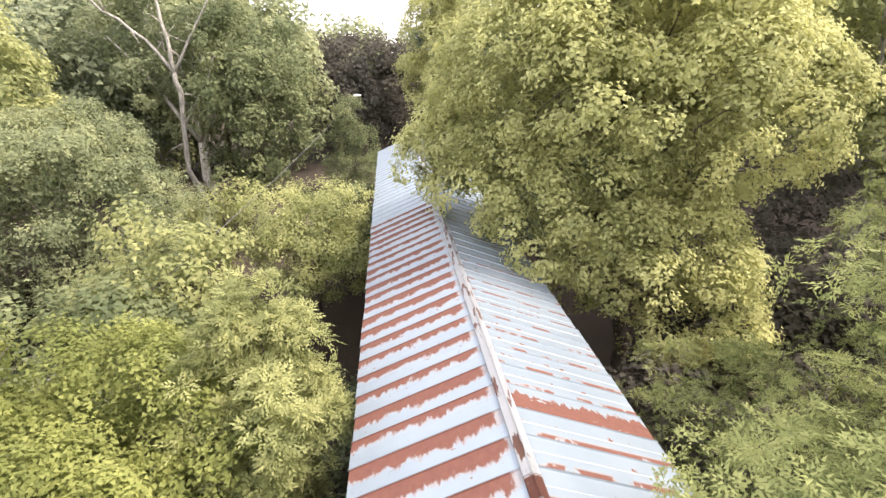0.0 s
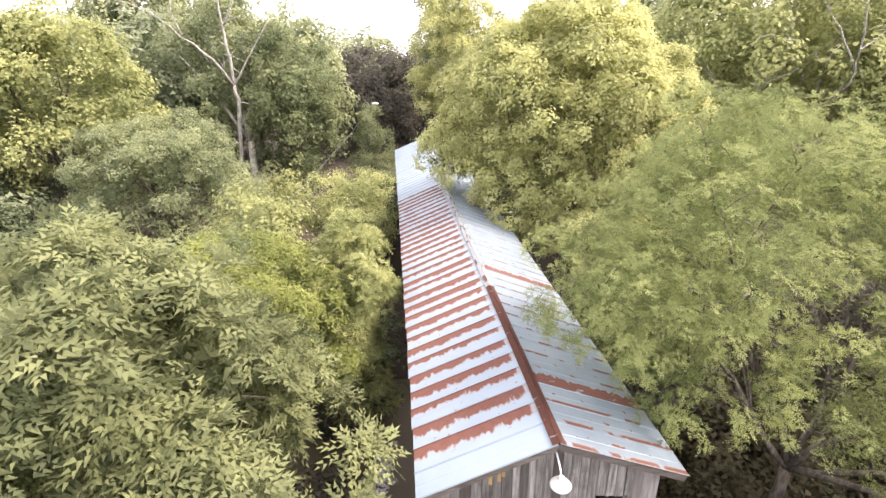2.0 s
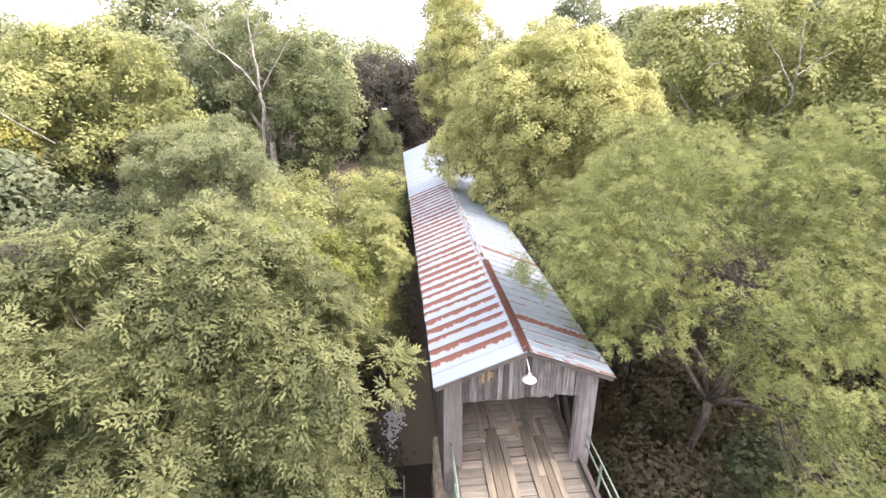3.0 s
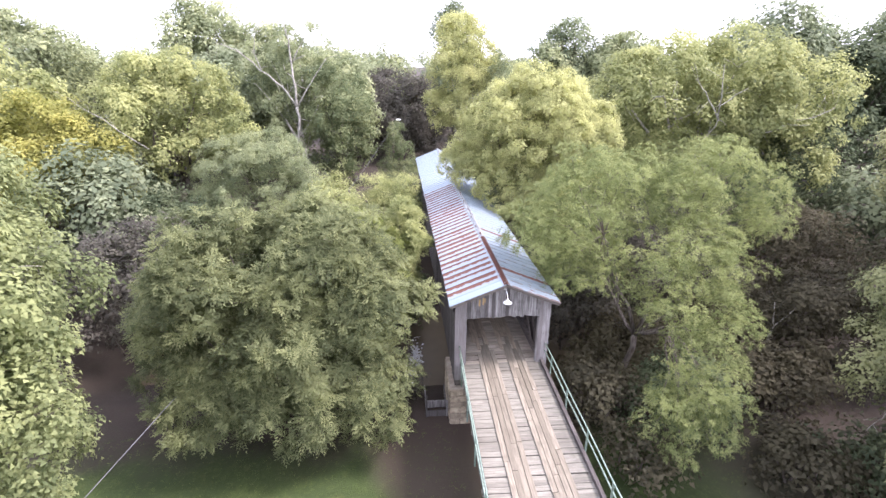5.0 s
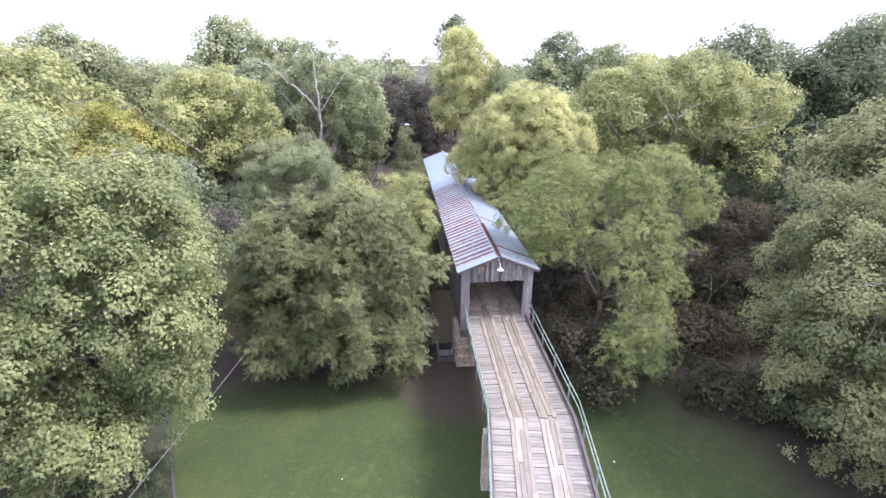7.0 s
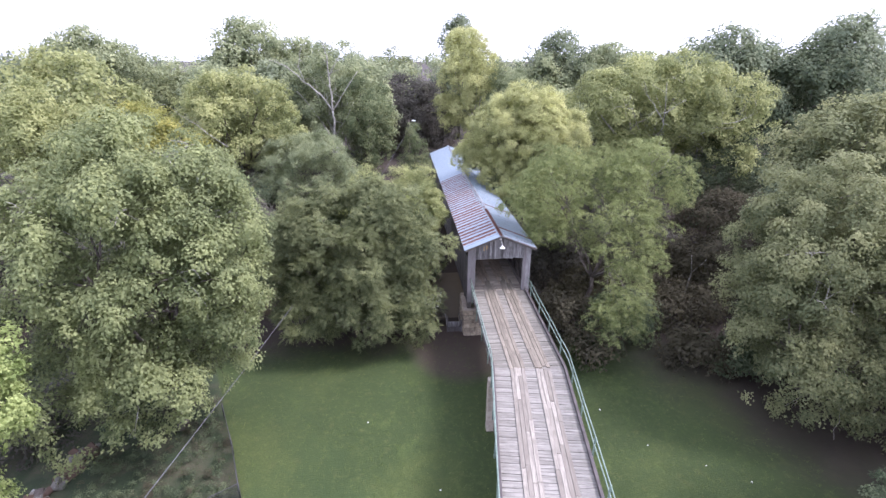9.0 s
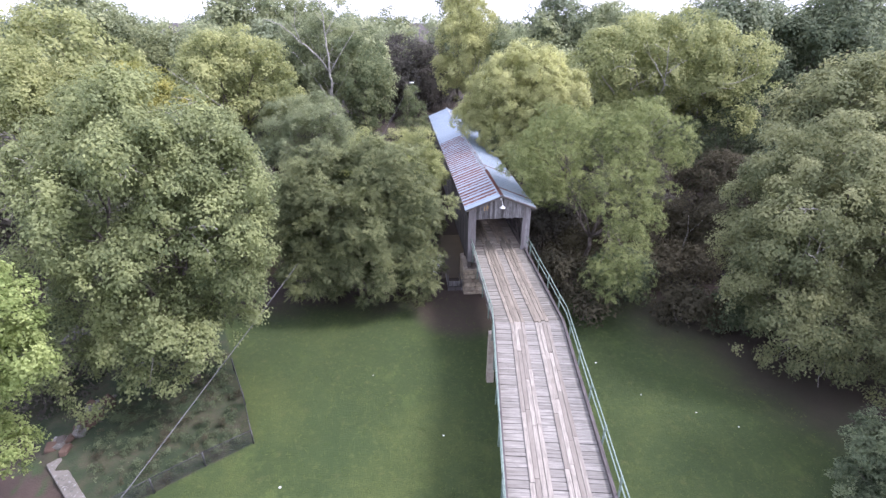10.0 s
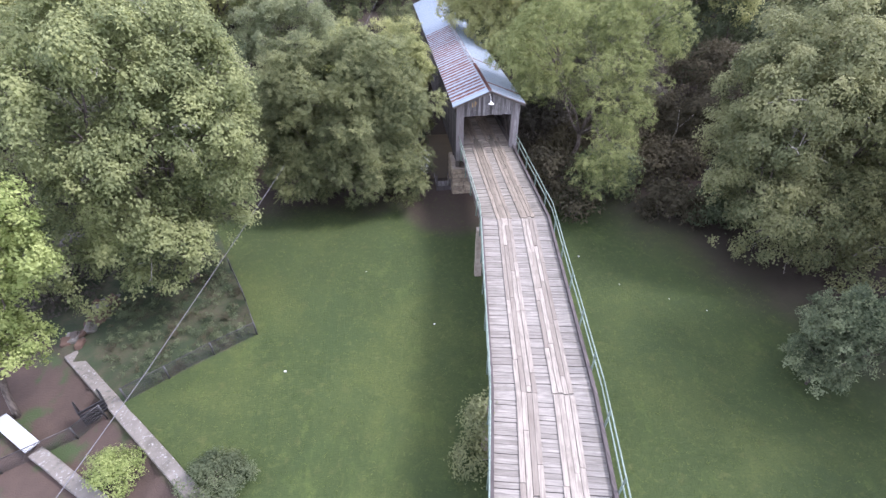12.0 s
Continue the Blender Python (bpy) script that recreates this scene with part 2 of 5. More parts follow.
def box(bm, x0, x1, y0, y1, z0, z1, bevel=0.0, m=None):
    b = bmesh.new()
    bmesh.ops.create_cube(b, size=1)
    for v in b.verts:
        v.co = Vector((x0 + (v.co.x + 0.5) * (x1 - x0), y0 + (v.co.y + 0.5) * (y1 - y0), z0 + (v.co.z + 0.5) * (z1 - z0)))
    if bevel:
        bmesh.ops.bevel(b, geom=list(b.edges), offset=bevel, segments=1, affect="EDGES")
    if m is not None:
        bmesh.ops.transform(b, matrix=m, verts=b.verts)
    tmp = bpy.data.meshes.new("tmp")
    b.to_mesh(tmp)
    b.free()
    bm.from_mesh(tmp)
    bpy.data.meshes.remove(tmp)
    return bm


def box_mesh(name, x0, x1, y0, y1, z0, z1, bevel, material):
    bm = bmesh.new()
    box(bm, x0, x1, y0, y1, z0, z1, bevel)
    me = bpy.data.meshes.new(name)
    bm.to_mesh(me)
    bm.free()
    me.materials.append(material)
    return me


def tube(bm, pts, radii, sides=7, cap=True):
    """A tapered round limb through pts."""
    pts = [Vector(p) for p in pts]
    rings = []
    for i, p in enumerate(pts):
        d = (pts[min(i + 1, len(pts) - 1)] - pts[max(i - 1, 0)]).normalized()
        a = d.cross(Vector((0, 0, 1)) if abs(d.z) < 0.9 else Vector((1, 0, 0))).normalized()
        b = d.cross(a)
        rings.append([bm.verts.new(p + (a * math.cos(q) + b * math.sin(q)) * radii[i]) for q in (2 * math.pi * j / sides for j in range(sides))])
    for r0, r1 in zip(rings, rings[1:]):
        for j in range(sides):
            f = bm.faces.new((r0[j], r0[(j + 1) % sides], r1[(j + 1) % sides], r1[j]))
            f.smooth = True
    if cap:
        bm.faces.new(rings[0][::-1])
        bm.faces.new(rings[-1])
    return bm


def empty(name, label, category, group="", kind=""):
    return tagged(new(name), label, category, group, kind)


def triangles_mesh(name, verts, faces, material):
    """A mesh from numpy arrays of vertices (n, 3) and triangles (m, 3)."""
    me = bpy.data.meshes.new(name)
    me.vertices.add(len(verts))
    me.vertices.foreach_set("co", verts.astype(np.float32).ravel())
    me.loops.add(len(faces) * 3)
    me.loops.foreach_set("vertex_index", faces.astype(np.int32).ravel())
    me.polygons.add(len(faces))
    me.polygons.foreach_set("loop_start", np.arange(0, len(faces) * 3, 3, dtype=np.int32))
    me.polygons.foreach_set("loop_total", np.full(len(faces), 3, dtype=np.int32))
    me.update(calc_edges=True)
    me.materials.append(material)
    return me


# ---------------------------------------------------------------- ground
def ground_height(x, y):
    x, y = np.asarray(x, float), np.asarray(y, float)
    s = lambda a, b, v: (lambda q: q * q * (3 - 2 * q))(np.clip((v - a) / (b - a), 0, 1))
    z = -4.3 - 1.5 * s(1.5, 6.5, y - 0.04 * np.abs(x)) + 5.2 * s(15, 34, y) + 1.2 * s(40, 120, y)
    z = z + 0.9 * s(16, 40, np.abs(x)) * s(-30, 0, y) * (1 - s(10, 20, y))
    # the yard behind the retaining wall lies lower
    side = (x + 26.0) * 0.683 + (y + 14.5) * 0.730
    z = z - 0.9 * (1 - s(-0.9, 0.1, side)) * s(-40, -36, x) * (1 - s(-13, -10, y))
    z = z + 0.10 * np.sin(x * 0.31 + 1.3) * np.sin(y * 0.27) + 0.05 * np.sin(x * 0.9) * np.cos(y * 0.8 + 0.4)
    return z


def build_ground():
    dense = np.arange(-60, 60.01, 1.0)
    outer = np.array([70, 85, 105, 130, 170, 230, 320, 450, 700, 1200, 2000])
    xs = np.concatenate((-outer[::-1], dense, outer))
    ys = np.concatenate((-outer[::-1], dense, outer))
    X, Y = np.meshgrid(xs, ys)
    Z = ground_height(X, Y)
    n, m = len(xs), len(ys)
    verts = np.stack((X.ravel(), Y.ravel(), Z.ravel()), 1)
    idx = np.arange(n * m).reshape(m, n)
    a, b, c, d = idx[:-1, :-1].ravel(), idx[:-1, 1:].ravel(), idx[1:, 1:].ravel(), idx[1:, :-1].ravel()
    faces = np.concatenate((np.stack((a, b, c), 1), np.stack((a, c, d), 1)))
    k = Mat("lawn_and_leaf_litter")
    p = k.pos()
    px, py, pz = k.split(p)
    wob = k.math("MULTIPLY", k.math("SUBTRACT", k.noise(p, 0.22, 4), 0.5), 7.0)
    g1 = k.mix(k.noise(p, 0.5, 5), (0.0218, 0.0384, 0.0071), (0.0410, 0.0620, 0.0117))
    g1 = k.mix(k.step(k.noise(p, 0.17, 4), 0.46, 0.66, 0, 0.75), g1, (0.0611, 0.0803, 0.0168))
    g1 = k.mix(k.step(k.noise(p, 1.4, 4), 0.56, 0.72, 0, 0.5), g1, (0.0762, 0.0847, 0.0227))
    g1 = k.mix(k.step(k.noise(p, 12.0, 5), 0.40, 0.72, 0.0, 0.6), g1, (0.0167, 0.0340, 0.0058))
    g1 = k.mix(k.step(k.noise(k.stretch(p, 1.0, 0.55, 1.0), 0.75, 6, 0.7), 0.54, 0.70, 0, 0.5), g1, (0.0686, 0.0986, 0.0194))
    g1 = k.mix(k.step(k.noise(p, 0.33, 5), 0.50, 0.66, 0, 0.5), g1, (0.0251, 0.0454, 0.0097))
    g1 = k.mix(k.step(k.noise(p, 3.6, 6, 0.7), 0.52, 0.66, 0, 0.35), g1, (0.0856, 0.1048, 0.0259))
    g1 = k.mix(k.step(k.noise(p, 2.3, 6, 0.7), 0.55, 0.70, 0, 0.5), g1, (0.0242, 0.0427, 0.0086))
    d1 = k.mix(k.noise(p, 0.9, 5), (0.026, 0.019, 0.014), (0.056, 0.040, 0.029))
    d1 = k.mix(k.step(k.noise(p, 7, 4), 0.5, 0.7, 0, 0.6), d1, (0.036, 0.036, 0.018))
    edge = k.step(k.math("ADD", py, wob), -2.6, 1.0, 1, 0)
    right = k.step(k.math("ADD", k.math("ADD", px, k.math("MULTIPLY", py, 0.45)), wob), 4.5, 14.0, 1, 0)
    left = k.step(k.math("ADD", k.math("ADD", k.math("MULTIPLY", px, 0.683), k.math("MULTIPLY", py, 0.730)), k.math("MULTIPLY", wob, 0.15)), -28.6, -27.9, 0, 1)
    left = k.math("MAXIMUM", left, k.step(k.math("ADD", py, wob), -25.5, -23.5, 1, 0))
    lawn = k.math("MULTIPLY", k.math("MULTIPLY", edge, right), left)
    # worn earth before the stone pier
    dx, dy = k.math("MULTIPLY", k.math("ADD", px, 3.0), 0.31), k.math("MULTIPLY", k.math("ADD", py, 1.4), 0.30)
    worn = k.step(k.math("ADD", k.math("ADD", k.math("MULTIPLY", dx, dx), k.math("MULTIPLY", dy, dy)), k.math("MULTIPLY", wob, 0.14)), 0.6, 1.9, 0.88, 0)
    # weedy corner inside the wire fence
    f1 = k.math("ADD", k.math("MULTIPLY", px, 0.906), k.math("MULTIPLY", py, 0.424))
    f2 = k.math("ADD", k.math("MULTIPLY", px, -0.583), k.math("MULTIPLY", py, 0.812))
    yard = k.math("MULTIPLY", k.step(f1, -20.1, -19.9, 1, 0), k.step(f2, -2.35, -2.15, 0, 1))
    weeds = k.mix(k.step(k.noise(p, 0.8, 5), 0.38, 0.62), (0.022, 0.035, 0.015), (0.060, 0.055, 0.033))
    weeds = k.mix(k.step(k.noise(p, 6, 4), 0.45, 0.65, 0, 0.6), weeds, (0.030, 0.050, 0.016))
    base = k.mix(k.math("MULTIPLY", yard, 0.9), g1, weeds)
    clay = k.mix(k.noise(p, 1.7, 6), (0.044, 0.031, 0.024), (0.082, 0.057, 0.043))
    clay = k.mix(k.step(k.noise(p, 0.45, 4), 0.52, 0.64), clay, (0.036, 0.058, 0.018))
    d1 = k.mix(k.math("MULTIPLY", k.math("SUBTRACT", 1.0, left), k.math("MULTIPLY", k.step(py, -14.5, -13.5, 1, 0), k.step(py, -26.5, -24.5, 0, 1))), d1, clay)
    col = k.mix(lawn, d1, base)
    col = k.mix(worn, col, (0.056, 0.040, 0.030))
    k.finish(col, 0.95, k.noise(p, 14, 5), 0.8, 0.05)
    me = triangles_mesh("ground", verts, faces, k.m)
    ob = tagged(new("ground", me), "mown green lawn running into brown leaf litter under trees", "ground", kind="structure")
    for poly in me.polygons:
        poly.use_smooth = True
    return ob


build_ground()

# creek under the bridge
k = Mat("shallow_brown_water")
wp = k.pos()
k.finish(k.mix(k.noise(wp, 0.7, 3), (0.075, 0.056, 0.028), (0.115, 0.086, 0.044)), 0.55, k.noise(k.stretch(wp, 1.2, 2.4, 1), 2.0, 3), 0.25, 0.03)
bm = bmesh.new()
bmesh.ops.create_grid(bm, x_segments=40, y_segments=6, size=1)
for v in bm.verts:
    v.co = Vector((v.co.x * 60, 10.5 + v.co.y * 5, -5.6))
tagged(part("water", bm, k.m), "shallow dark brown creek water under the bridge", "water", kind="structure")


# ---------------------------------------------------------------- trees
def unit(v):
    return v / np.maximum(np.linalg.norm(v, axis=1, keepdims=True), 1e-9)


def leaf_cloud(rng, lobes, style, density=1.0, lump=0.34):
    """Leaves on domed puffs that sit on the skin of lumpy lobes (x, y, z, rx, ry, rz), and larger leaves within, toned
    darker as painted shade. Returns vertices, triangles and tones.
    """
    puff, heads, per, length, width, tuft_r, droop, star = style
    L = np.array(lobes, float)
    area = 4 * math.pi * (L[:, 3] * L[:, 4] * L[:, 5]) ** (2 / 3)
    n = int(area.sum() / (2.2 * puff * puff) * density) + 1
    pick = rng.choice(len(L), size=n, p=area / area.sum())
    d = unit(rng.normal(size=(n, 3)))
    d[:, 2] = np.where((d[:, 2] < -0.35) & (rng.random(n) < 0.6), -d[:, 2], d[:, 2])
    rad = np.ones(n)
    for _ in range(7):
        w = unit(rng.normal(size=(1, 3))) * rng.uniform(3.0, 8.5)
        rad += lump * 0.30 * np.cos(d @ w[0] + rng.uniform(0, 6.28, len(L))[pick])
    rad = np.clip(rad, 0.72, 1.14) * rng.uniform(0.86, 1.05, n)
    c = L[pick, :3] + d * L[pick, 3:6] * rad[:, None]
    out = unit(d / L[pick, 3:6])
    inside = np.zeros(n)
    for j in range(len(L)):
        inside += (np.linalg.norm((c - L[j, :3]) / L[j, 3:6], axis=1) < 0.80) & (pick != j)
    gap = np.zeros(n)
    for _ in range(5):
        w = unit(rng.normal(size=(1, 3)))[0] * rng.uniform(0.9, 2.6) * (3.0 / max(3.0, float(L[:, 3].max())))
        gap += np.cos(c @ w + rng.uniform(0, 6.28))
    keep = (inside == 0) & ((gap > -1.9) | (L[pick, 3] < 1.75)) & (c[:, 2] > ground_height(c[:, 0], c[:, 1]) + 0.15)
    c, out = c[keep], out[keep]
    n = len(c)
    r = puff * (0.5 + 1.15 * rng.random(n) ** 1.6)
    lean = unit(out * 0.8 + np.array([0, 0, 0.5]) + rng.normal(size=(n, 3)) * 0.2)
    many = np.maximum(2, np.round(heads * (r / puff) ** 2)).astype(int)
    idx = np.repeat(np.arange(n), many)
    h = len(idx)
    e = unit(lean[idx] * 0.95 + unit(rng.normal(size=(h, 3))))
    tc = c[idx] + e * (r[idx] * rng.uniform(0.75, 1.08, h))[:, None] * np.array([1, 1, 0.8])
    shade = 0.55 * rng.random(n)[idx] + 0.45 * rng.random(h)
    m = h * per
    tc, e, tone = np.repeat(tc, per, 0), np.repeat(e, per, 0), np.repeat(shade, per)
    down = np.array([0, 0, 1.0])
    if star > 0:      # leaves of one spray stand round its tip like spokes, feathered with pairs of narrow leaflets
        face = np.repeat(unit(e[::per] * 0.8 + down * 0.5 + rng.normal(size=(h, 3)) * 0.22), per, 0)
        t1 = unit(np.cross(face, np.array([0.31, 0.83, 0.46])))
        t2 = np.cross(face, t1)
        az = (np.tile(np.arange(per), h) * 2.399 + np.repeat(rng.uniform(0, 6.28, h), per) + rng.normal(size=m) * 0.2)[:, None]
        rise = (rng.uniform(0.0, 1.0, m) ** 1.3 * 1.5 - 0.15)[:, None]
        base = tc + rng.normal(size=(m, 3)) * length * 0.12 - face * length * rng.uniform(0, 0.5, m)[:, None]
        axis = unit(np.cos(az) * t1 + np.sin(az) * t2 + face * rise)
        up = unit(face + rng.normal(size=(m, 3)) * 0.12)
        side = unit(np.cross(axis, up))
        nor = np.cross(side, axis)
        ln = length * rng.uniform(0.7, 1.25, m)[:, None]
        tris = []
        for j in range(star * 2 + 1):
            f = 0.25 + 0.75 * (j // 2) / star if j < star * 2 else 0.97
            q = base + axis * ln * f - down * ln * droop * f * f * 0.8
            sg = 0.0 if j == star * 2 else (1.0 if j % 2 else -1.0)
            dl = unit(axis + side * sg * 0.62 - nor * 0.16 + rng.normal(size=(m, 3)) * 0.10 - down * 0.22)
            ll = width * rng.uniform(0.75, 1.2, m)[:, None] * (1.0 - 0.35 * abs(f - 0.55))
            w = unit(np.cross(dl, nor)) * ll * 0.17
            tris.append(np.stack((q + dl * ll * 0.25 - w, q + dl * ll * 0.35 + w, q + dl * ll), 1))
        verts = np.concatenate(tris, 1).reshape(-1, 3)
        tone = np.repeat(tone, (star * 2 + 1) * 3)
        big = width
    else:
        up = unit(e * 0.85 + down * 0.4 + rng.normal(size=(m, 3)) * 0.30)
        flat = rng.normal(size=(m, 3))
        flat = unit(flat - up * (flat * up).sum(1, keepdims=True))
        axis = unit(flat + e * 0.25 - down * droop)
        base = tc + rng.normal(size=(m, 3)) * tuft_r * 0.5
        side = unit(np.cross(axis, up))
        nor = np.cross(side, axis)
        ln = length * rng.uniform(0.65, 1.3, m)[:, None]
        wd = width * rng.uniform(0.7, 1.25, m)[:, None]
        tip = base + axis * ln - down * ln * droop * 0.35
        mid = base + axis * ln * 0.48
        a = mid + side * wd * 0.5 + nor * wd * 0.14
        b = mid - side * wd * 0.5 + nor * wd * 0.14
        if star < 0:      # small leaves far off: one triangle each
            verts = np.stack((a, tip, b), 1).reshape(-1, 3)
            tone = np.repeat(tone, 3)
        else:
            verts = np.stack((base, a, tip, tip, b, base), 1).reshape(-1, 3)
            tone = np.repeat(tone, 6)
        big = length
    # larger leaves inside the crown; a fixed darker tone paints their shade
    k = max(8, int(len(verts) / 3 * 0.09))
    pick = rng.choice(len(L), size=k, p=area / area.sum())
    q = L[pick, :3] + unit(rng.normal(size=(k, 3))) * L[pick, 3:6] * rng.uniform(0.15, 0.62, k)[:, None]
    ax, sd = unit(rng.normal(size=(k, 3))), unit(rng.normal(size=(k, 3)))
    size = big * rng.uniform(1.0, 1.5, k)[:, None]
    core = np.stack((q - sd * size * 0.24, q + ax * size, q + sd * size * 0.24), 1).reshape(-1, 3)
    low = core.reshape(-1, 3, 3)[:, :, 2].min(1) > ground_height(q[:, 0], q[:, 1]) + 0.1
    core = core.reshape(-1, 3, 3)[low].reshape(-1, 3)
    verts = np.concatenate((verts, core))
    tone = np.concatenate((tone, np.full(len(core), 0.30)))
    return verts, np.arange(len(verts)).reshape(-1, 3), tone


def leaf_mesh(name, v, f, tone, material):
    me = triangles_mesh(name, v, f, material)
    at = me.attributes.new("tuft", "FLOAT", "POINT")
    at.data.foreach_set("value", tone.astype(np.float32))
    return me


STYLES = {  # puff radius, tufts per puff, leaves per tuft, length, width, tuft radius, droop, star (pairs of leaflets; -1: plain small leaves)
    "broad": (0.60, 13, 16, 0.175, 0.155, 0.24, 0.12, -1),
    "tufted": (0.45, 9, 18, 0.120, 0.100, 0.18, 0.12, -1),
    "star": (0.64, 5, 8, 0.46, 0.25, 0.30, 0.30, 3),
    "frond": (0.40, 4, 9, 0.30, 0.15, 0.30, 0.30, 3),
    "near": (0.54, 10, 8, 0.120, 0.082, 0.25, 0.30, 2),
    "fine": (0.66, 11, 15, 0.25, 0.140, 0.30, 0.25, -1),
    "feather": (0.58, 10, 13, 0.21, 0.105, 0.26, 0.10, -1),
    "shoot": (0.22, 6, 8, 0.22, 0.095, 0.13, 0.05, -1),
    "small": (0.40, 12, 16, 0.12, 0.080, 0.20, 0.12, -1),
    "mid": (0.90, 10, 11, 0.38, 0.24, 0.40, 0.15, -1),
    "far": (1.25, 7, 8, 0.66, 0.44, 0.60, 0.15, -1),
    "skyline": (2.0, 6, 7, 1.15, 0.80, 0.95, 0.15, -1),
    "thicket": (0.85, 8, 10, 0.36, 0.22, 0.45, 0.15, -1),
    "weed": (0.16, 5, 12, 0.10, 0.060, 0.10, 0.10, -1),
}


def limb_points(rng, a, b, sag, n=5):
    a, b = np.array(a, float), np.array(b, float)
    pts = []
    for i in range(n + 1):
        f = i / n
        q = a * (1 - f) + b * f
        q[2] += sag * math.sin(math.pi * f)
        if 0 < i < n:
            q += rng.normal(size=3) * 0.06 * np.linalg.norm(b - a) / n * 2
        pts.append(tuple(q))
    return pts


def tree(name, label, base, lobes, style, leaf, seed, trunk=0.25, density=1.0, bark=None, category="tree", group="", lump=0.34, bare=0, boughs=()):
    """Tapered trunk, a limb into every lobe with side branches, and a crown of leaf clusters."""
    rng = np.random.default_rng(seed)
    ob = empty(name, label, category, group)
    bz = float(ground_height(base[0], base[1]))
    L = np.array(lobes, float)
    cen = (L[:, :3] * (L[:, 3:4] ** 2)).sum(0) / (L[:, 3:4] ** 2).sum()
    fork = (base[0] * 0.55 + cen[0] * 0.45, base[1] * 0.55 + cen[1] * 0.45, bz + 0.38 * (cen[2] - bz) + 0.3)
    if category == "thicket":          # many stems out of the ground, no single trunk
        for x, y, z, rx, ry, rz in lobes:
            bm = bmesh.new()
            foot = (base[0] * 0.5 + x * 0.5 + rng.uniform(-0.4, 0.4), base[1] * 0.5 + y * 0.5 + rng.uniform(-0.4, 0.4))
            low = float(ground_height(foot[0], foot[1])) - 0.2
            tube(bm, limb_points(rng, (foot[0], foot[1], low), (x, y, max(z, low + 0.8) + 0.3 * rz), 0.1, 5), np.linspace(trunk, trunk * 0.25, 6), 6)
            part("stem", bm, bark or BARK, ob)
    bm = bmesh.new()
    tube(bm, limb_points(rng, (base[0], base[1], bz - 0.25), fork, 0, 4), np.linspace(trunk, trunk * 0.72, 5), 9)
    order = np.argsort(-(L[:, 3] * L[:, 4] * L[:, 5]))
    mains = []
    for j in order:
        if len(mains) < 7 and all(np.linalg.norm(L[j, :3] - L[q, :3]) > 0.55 * L[order[0], 3] for q in mains):
            mains.append(int(j))
    limbs = {}
    for j in mains:
        x, y, z, rx, ry, rz = L[j]
        limbs[j] = limb_points(rng, fork, (x, y, z + 0.1 * rz), 0.25, 5)
        tube(bm, limbs[j], np.linspace(trunk * 0.5, trunk * 0.12, 6), 6)
    for j, (x, y, z, rx, ry, rz) in enumerate(L):
        if j not in limbs:
            near = min(mains, key=lambda q: np.linalg.norm(L[q, :3] - L[j, :3]))
            s0 = limbs[near][int(rng.integers(2, 5))]
            tube(bm, limb_points(rng, s0, (x, y, z), 0.2, 4), np.linspace(trunk * 0.2, trunk * 0.06, 5), 5)
        for _ in range(2):
            dv = unit(rng.normal(size=(1, 3)) + np.array([[0, 0, 0.3]]))[0]
            tube(bm, limb_points(rng, (x, y, z), (x + dv[0] * rx * 0.8, y + dv[1] * ry * 0.8, z + dv[2] * rz * 0.8), 0.1, 3), np.linspace(trunk * 0.07, trunk * 0.03, 4), 4)
    if category == "thicket":
        bm.free()
    else:
        part("trunk", bm, bark or BARK, ob)
    for _ in range(bare):
        bm = bmesh.new()
        x, y, z, rx, ry, rz = L[int(rng.integers(1, len(L)))]
        dv = unit(rng.normal(size=(1, 3)) + np.array([[0, -0.7, 0.2]]))[0]
        pts = limb_points(rng, (x, y, z), (x + dv[0] * rx * 1.12, y + dv[1] * ry * 1.12, z + dv[2] * rz * 1.12), 0.25, 6)
        tube(bm, pts, np.linspace(0.045, 0.012, 7), 5)
        for q in pts[3:6]:
            e = unit(rng.normal(size=(1, 3)) + dv)[0]
            tube(bm, limb_points(rng, q, np.array(q) + e * rng.uniform(0.4, 1.0), 0.05, 3), np.linspace(0.018, 0.006, 4), 4)
        part("bare_twig", bm, BARK_BOUGH, ob, "thin bare grey twig")
    for pts, r0, r1 in boughs:
        bm = bmesh.new()
        fine = [tuple(np.array(p) * (1 - f) + np.array(q) * f + rng.normal(size=3) * 0.05) for p, q in zip(pts, pts[1:]) for f in (0.0, 0.34, 0.67)] + [pts[-1]]
        rr = np.linspace(r0, r1, len(fine)) * 0.62
        tube(bm, fine, rr, 6)
        for i in range(2, len(fine), 2):
            q = np.array(fine[i])
            e = unit(rng.normal(size=(1, 3)) * np.array([1, 0.6, 1]) + np.array([[0, -0.2, 0.5]]))[0]
            tube(bm, limb_points(rng, q, q + e * rng.uniform(0.8, 2.2), 0.1, 3), np.linspace(rr[i] * 0.5, 0.012, 4), 4)
        part("bough", bm, BARK_BOUGH, ob, "bare pale grey bough")
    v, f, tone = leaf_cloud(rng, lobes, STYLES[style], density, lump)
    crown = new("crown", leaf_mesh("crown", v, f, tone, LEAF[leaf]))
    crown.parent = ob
    return ob


